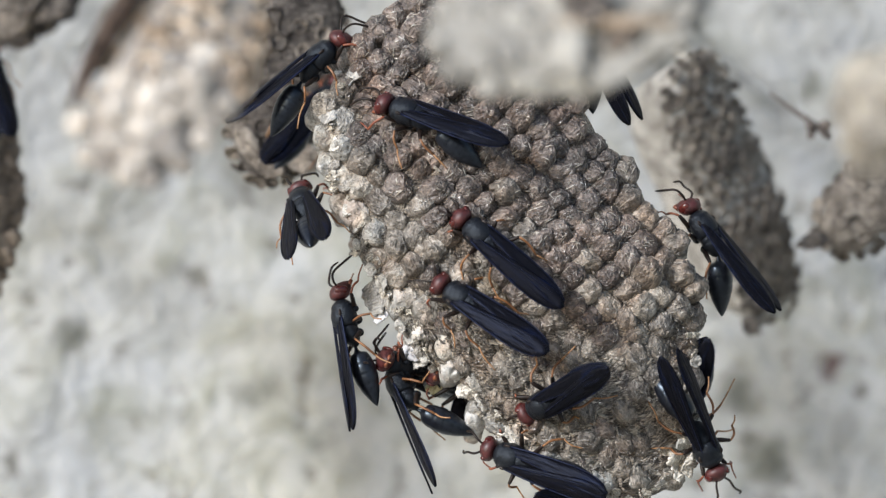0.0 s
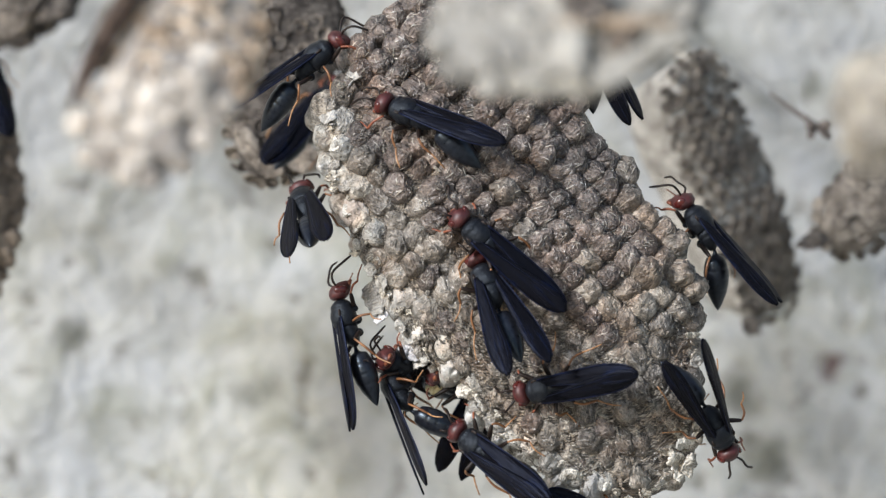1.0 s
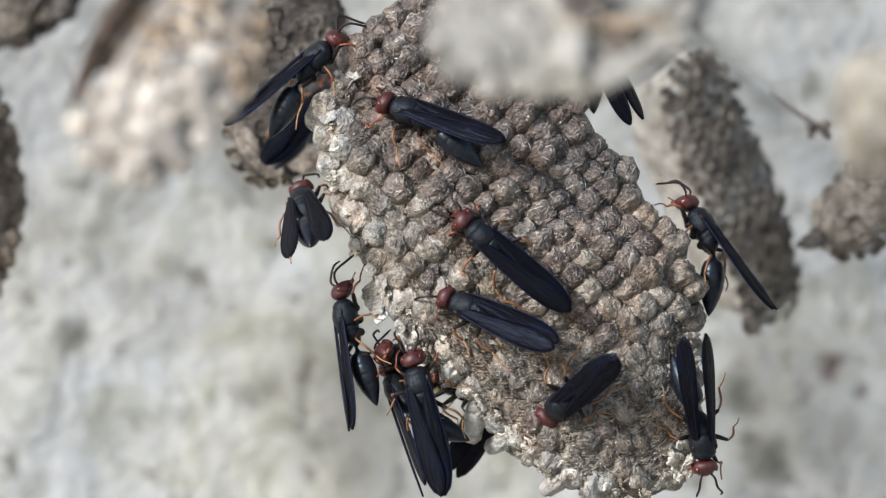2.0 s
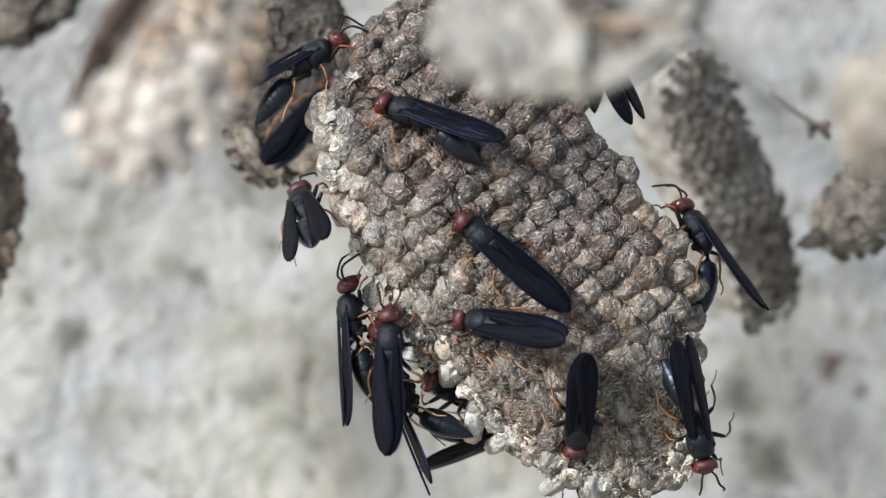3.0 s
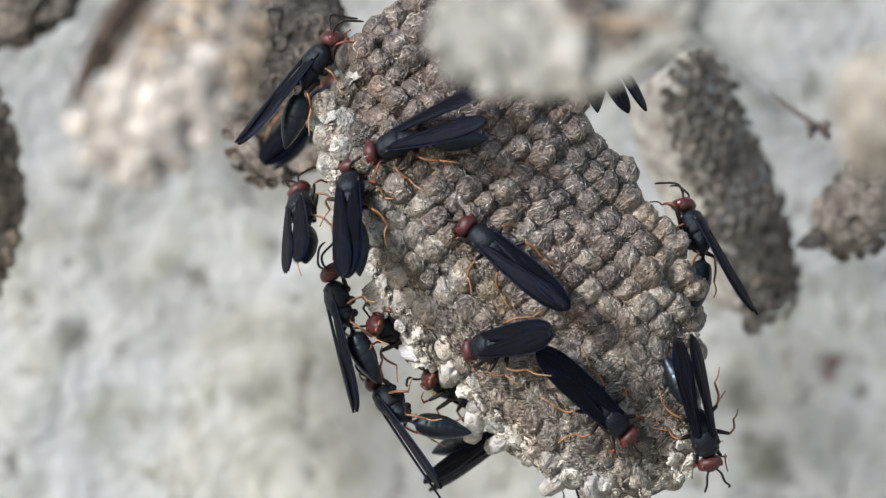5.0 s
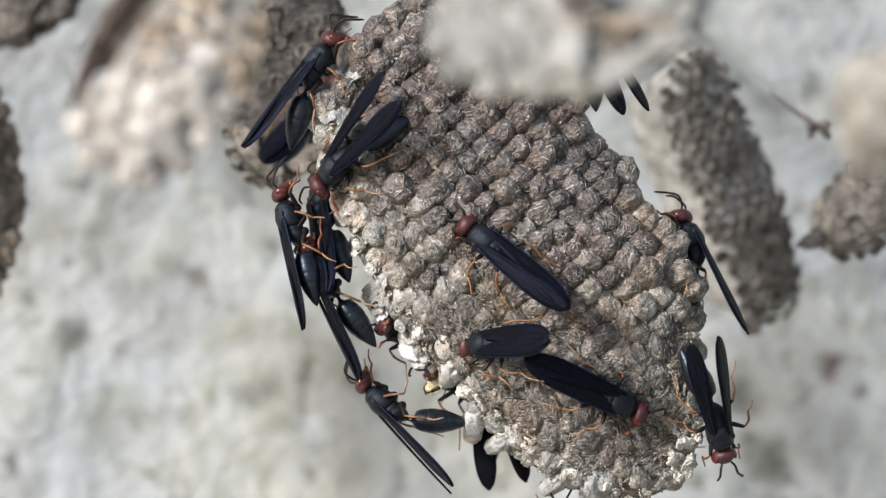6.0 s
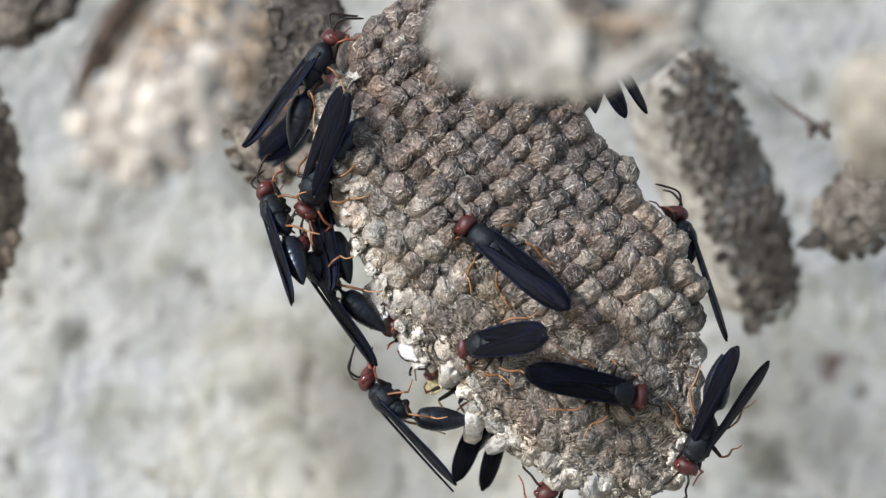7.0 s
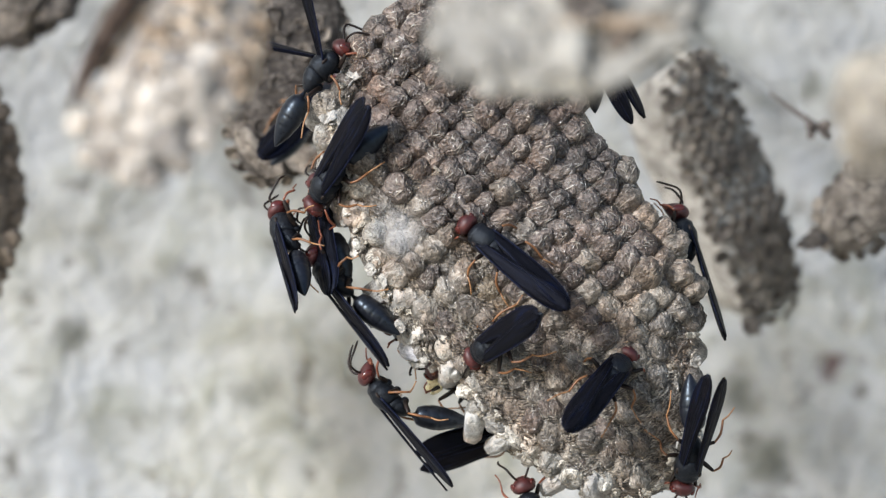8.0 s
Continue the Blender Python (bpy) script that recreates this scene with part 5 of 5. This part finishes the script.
    key_wasp(wasp_n, [(0, 42.8, 10, -31.77, -108, -22, 22), (0.5, 39.3, 14, -32.83, -104.1, -30, 55), (4.4, 39.3, 14, -32.13, -104.7, -30, 55),
        (4.7, 43.0, 10, -32.33, -110, -22, 22), (5.3, 39.3, 14, -33.16, -105.2, -30, 55), (8.0, 39.3, 14, -33.16, -105.2, -30, 55)],
        [(0, -4, 4, -4, 4), (8, -4, 4, -4, 4)])
    key_wasp(wasp_o, [(0, -22.74, 42, 26.82, 49.9, -30, -20), (4.5, -22.76, 42, 26.63, 49.6, -30, -20), (8, -22.89, 42, 27.17, 47.6, -30, -20)],
        [(0, -4, 4, -4, 4), (8, -4, 4, -4, 4)])
    key_wasp(wasp_p, [(0, 29.44, 4, -49.96, -27.1, -30, 0), (1.0, 30.57, 4, -50.22, -30.3, -30, 0), (1.7, 29.62, 4, -48.12, -31.5, -30, 0),
        (2.2, 28.07, 4, -55.35, 40.6, -30, 0), (2.8, 24.8, 4, -51.91, 79.9, -18.5, 0), (3.5, 24.03, 4, -51.13, 82.7, -10.6, 0),
        (4.7, 25.04, 4, -52.14, 82.7, -10.6, 0), (5.8, 22.18, 4, -52.14, 94.9, -11.9, 0), (6.5, 21.03, 4, -50.78, 98.5, -12.1, 0),
        (7.0, 19.71, 4, -49.03, 102.4, -0.0, 0), (7.5, 17.55, 4, -48.66, 106.4, -9.6, 0), (8.0, 16.08, 4, -47.73, 107.8, -8.3, 0)],
        [(0, -4, 4, -4, 4), (8, -4, 4, -4, 4)])
    key_wasp(wasp_q, [(0, 10.14, 15, -15.37, 67.3, 0, 20), (0.5, 5.78, 15, -25.12, 80.4, 0, 20), (1.0, 7.63, 15, -23.04, 67.8, 0, 20),
        (1.7, 8.65, 15, -22.53, 67.8, 0, 20), (2.2, 12.24, 15, -25.7, 50.0, 0, 20), (2.8, 13.8, 15, -30.33, 31.6, 0, 50),
        (3.0, 13.08, 15, -31.39, 19.5, 0, 58), (3.5, 10.51, 15, -32.71, 11.0, 0, 66), (4.0, 12.82, 15, -32.39, 8.8, 0, 66),
        (4.5, 14.12, 15, -32.18, 6.7, 0, 66), (4.7, 13.86, 15, -32.3, 9.9, 0, 64), (5.2, 10.45, 15, -29.97, 53.1, 0, 40),
        (5.8, 7.57, 15, -26.77, 98.4, 0, 20), (6.0, 7.31, 15, -24.38, 100.9, 0, 20), (6.5, 5.55, 15, -22.38, 98.6, 0, 20),
        (7.0, 10.23, 15, -24.66, 70.4, 0, 20), (7.5, 13.34, 15, -28.52, 39.4, 0, 20), (8.0, 13.31, 15, -31.88, 17.2, 0, 20)],
        [(0, 1, 3, 1, 3), (0.5, 6, 3, 6, 3), (1.0, 2, 3, 2, 3), (3, -2, 3, -2, 3), (4.7, -2, 3, -2, 3), (5.8, 6, 3, 6, 3), (6.3, 4, 3, 4, 3), (7, 3, 3, 3, 3), (7.5, 2, 3, 2, 3), (8, 0, 3, 0, 3)])
    key_wasp(wasp_s, [(0, 2.79, 11, -24.12, 157.0, 40, 180), (1.7, 2.79, 11, -24.12, 157.0, 40, 180), (3.5, 1.76, 11, -25.47, 156.6, 40, 180),
        (4.7, 1.76, 11, -25.47, 156.6, 40, 180), (5.5, 2.29, 12, -23.67, 153.8, 40, 180), (8, 2.46, 12, -23.42, 153.0, 40, 180)],
        [(0, -4, 4, -4, 4), (8, -4, 4, -4, 4)])
    key_wasp(wasp_r, [(0, -88.11, 70, 35.50, 106.7, -30.0, 30), (1.0, -88.55, 70, 35.50, 106.7, -30.0, 30), (1.3, -90.35, 70, 36.54, 106.0, -29.3, 30),
        (1.6, -92.75, 70, 38.52, 103.4, -26.4, 30), (8, -92.75, 70, 38.52, 103.4, -26.4, 30)],
        [(0, -4, 4, -4, 4), (8, -4, 4, -4, 4)])
    walk(fly, [(0, perch(66.8, -230, 9.8, 0, 10, 0)), (4.3, perch(66.8, -230, 9.8, 20, 10, 10)), (4.5, perch(48.1, -230, 10.4, 40, 10, 20)),
        (4.6, perch(33.6, -230, 18.4, 0, 10, 0)), (4.7, perch(18.1, -230, 27.0, 20, 10, 10)), (4.9, perch(1.1, -230, 40.9, 40, 10, 20)),
        (5.4, perch(-26.6, -230, 44.3, 0, 10, 0)), (5.8, perch(-24.5, -230, -30.4, 20, 10, 10)), (6.0, perch(-15.5, -230, -22.1, 40, 10, 20)),
        (6.1, perch(-9.3, -230, -15.1, 0, 10, 0)), (6.2, perch(0.4, -230, -8.9, 20, 10, 10)), (6.3, perch(7.3, -230, -4.1, 40, 10, 20)),
        (6.4, perch(18.4, -230, -10.3, 0, 10, 0)), (6.5, perch(23.2, -230, -11.0, 20, 10, 10)), (6.6, perch(11.5, -230, -14.5, 40, 10, 20)),
        (6.7, perch(16.3, -230, -19.6, 0, 10, 0)), (6.9, perch(25.3, -230, -37.3, 20, 10, 10)), (7.3, perch(49.5, -230, -4.1, 40, 10, 20)),
        (7.55, perch(35.7, -230, 36.0, 0, 10, 0)), (7.7, perch(23.9, -230, 13.2, 20, 10, 10)), (7.8, perch(14.9, -230, 3.5, 40, 10, 20)),
        (7.9, perch(5.3, -230, 1.5, 0, 10, 0)), (8.0, perch(-5.0, -230, 2.1, 20, 10, 10))])


motions()
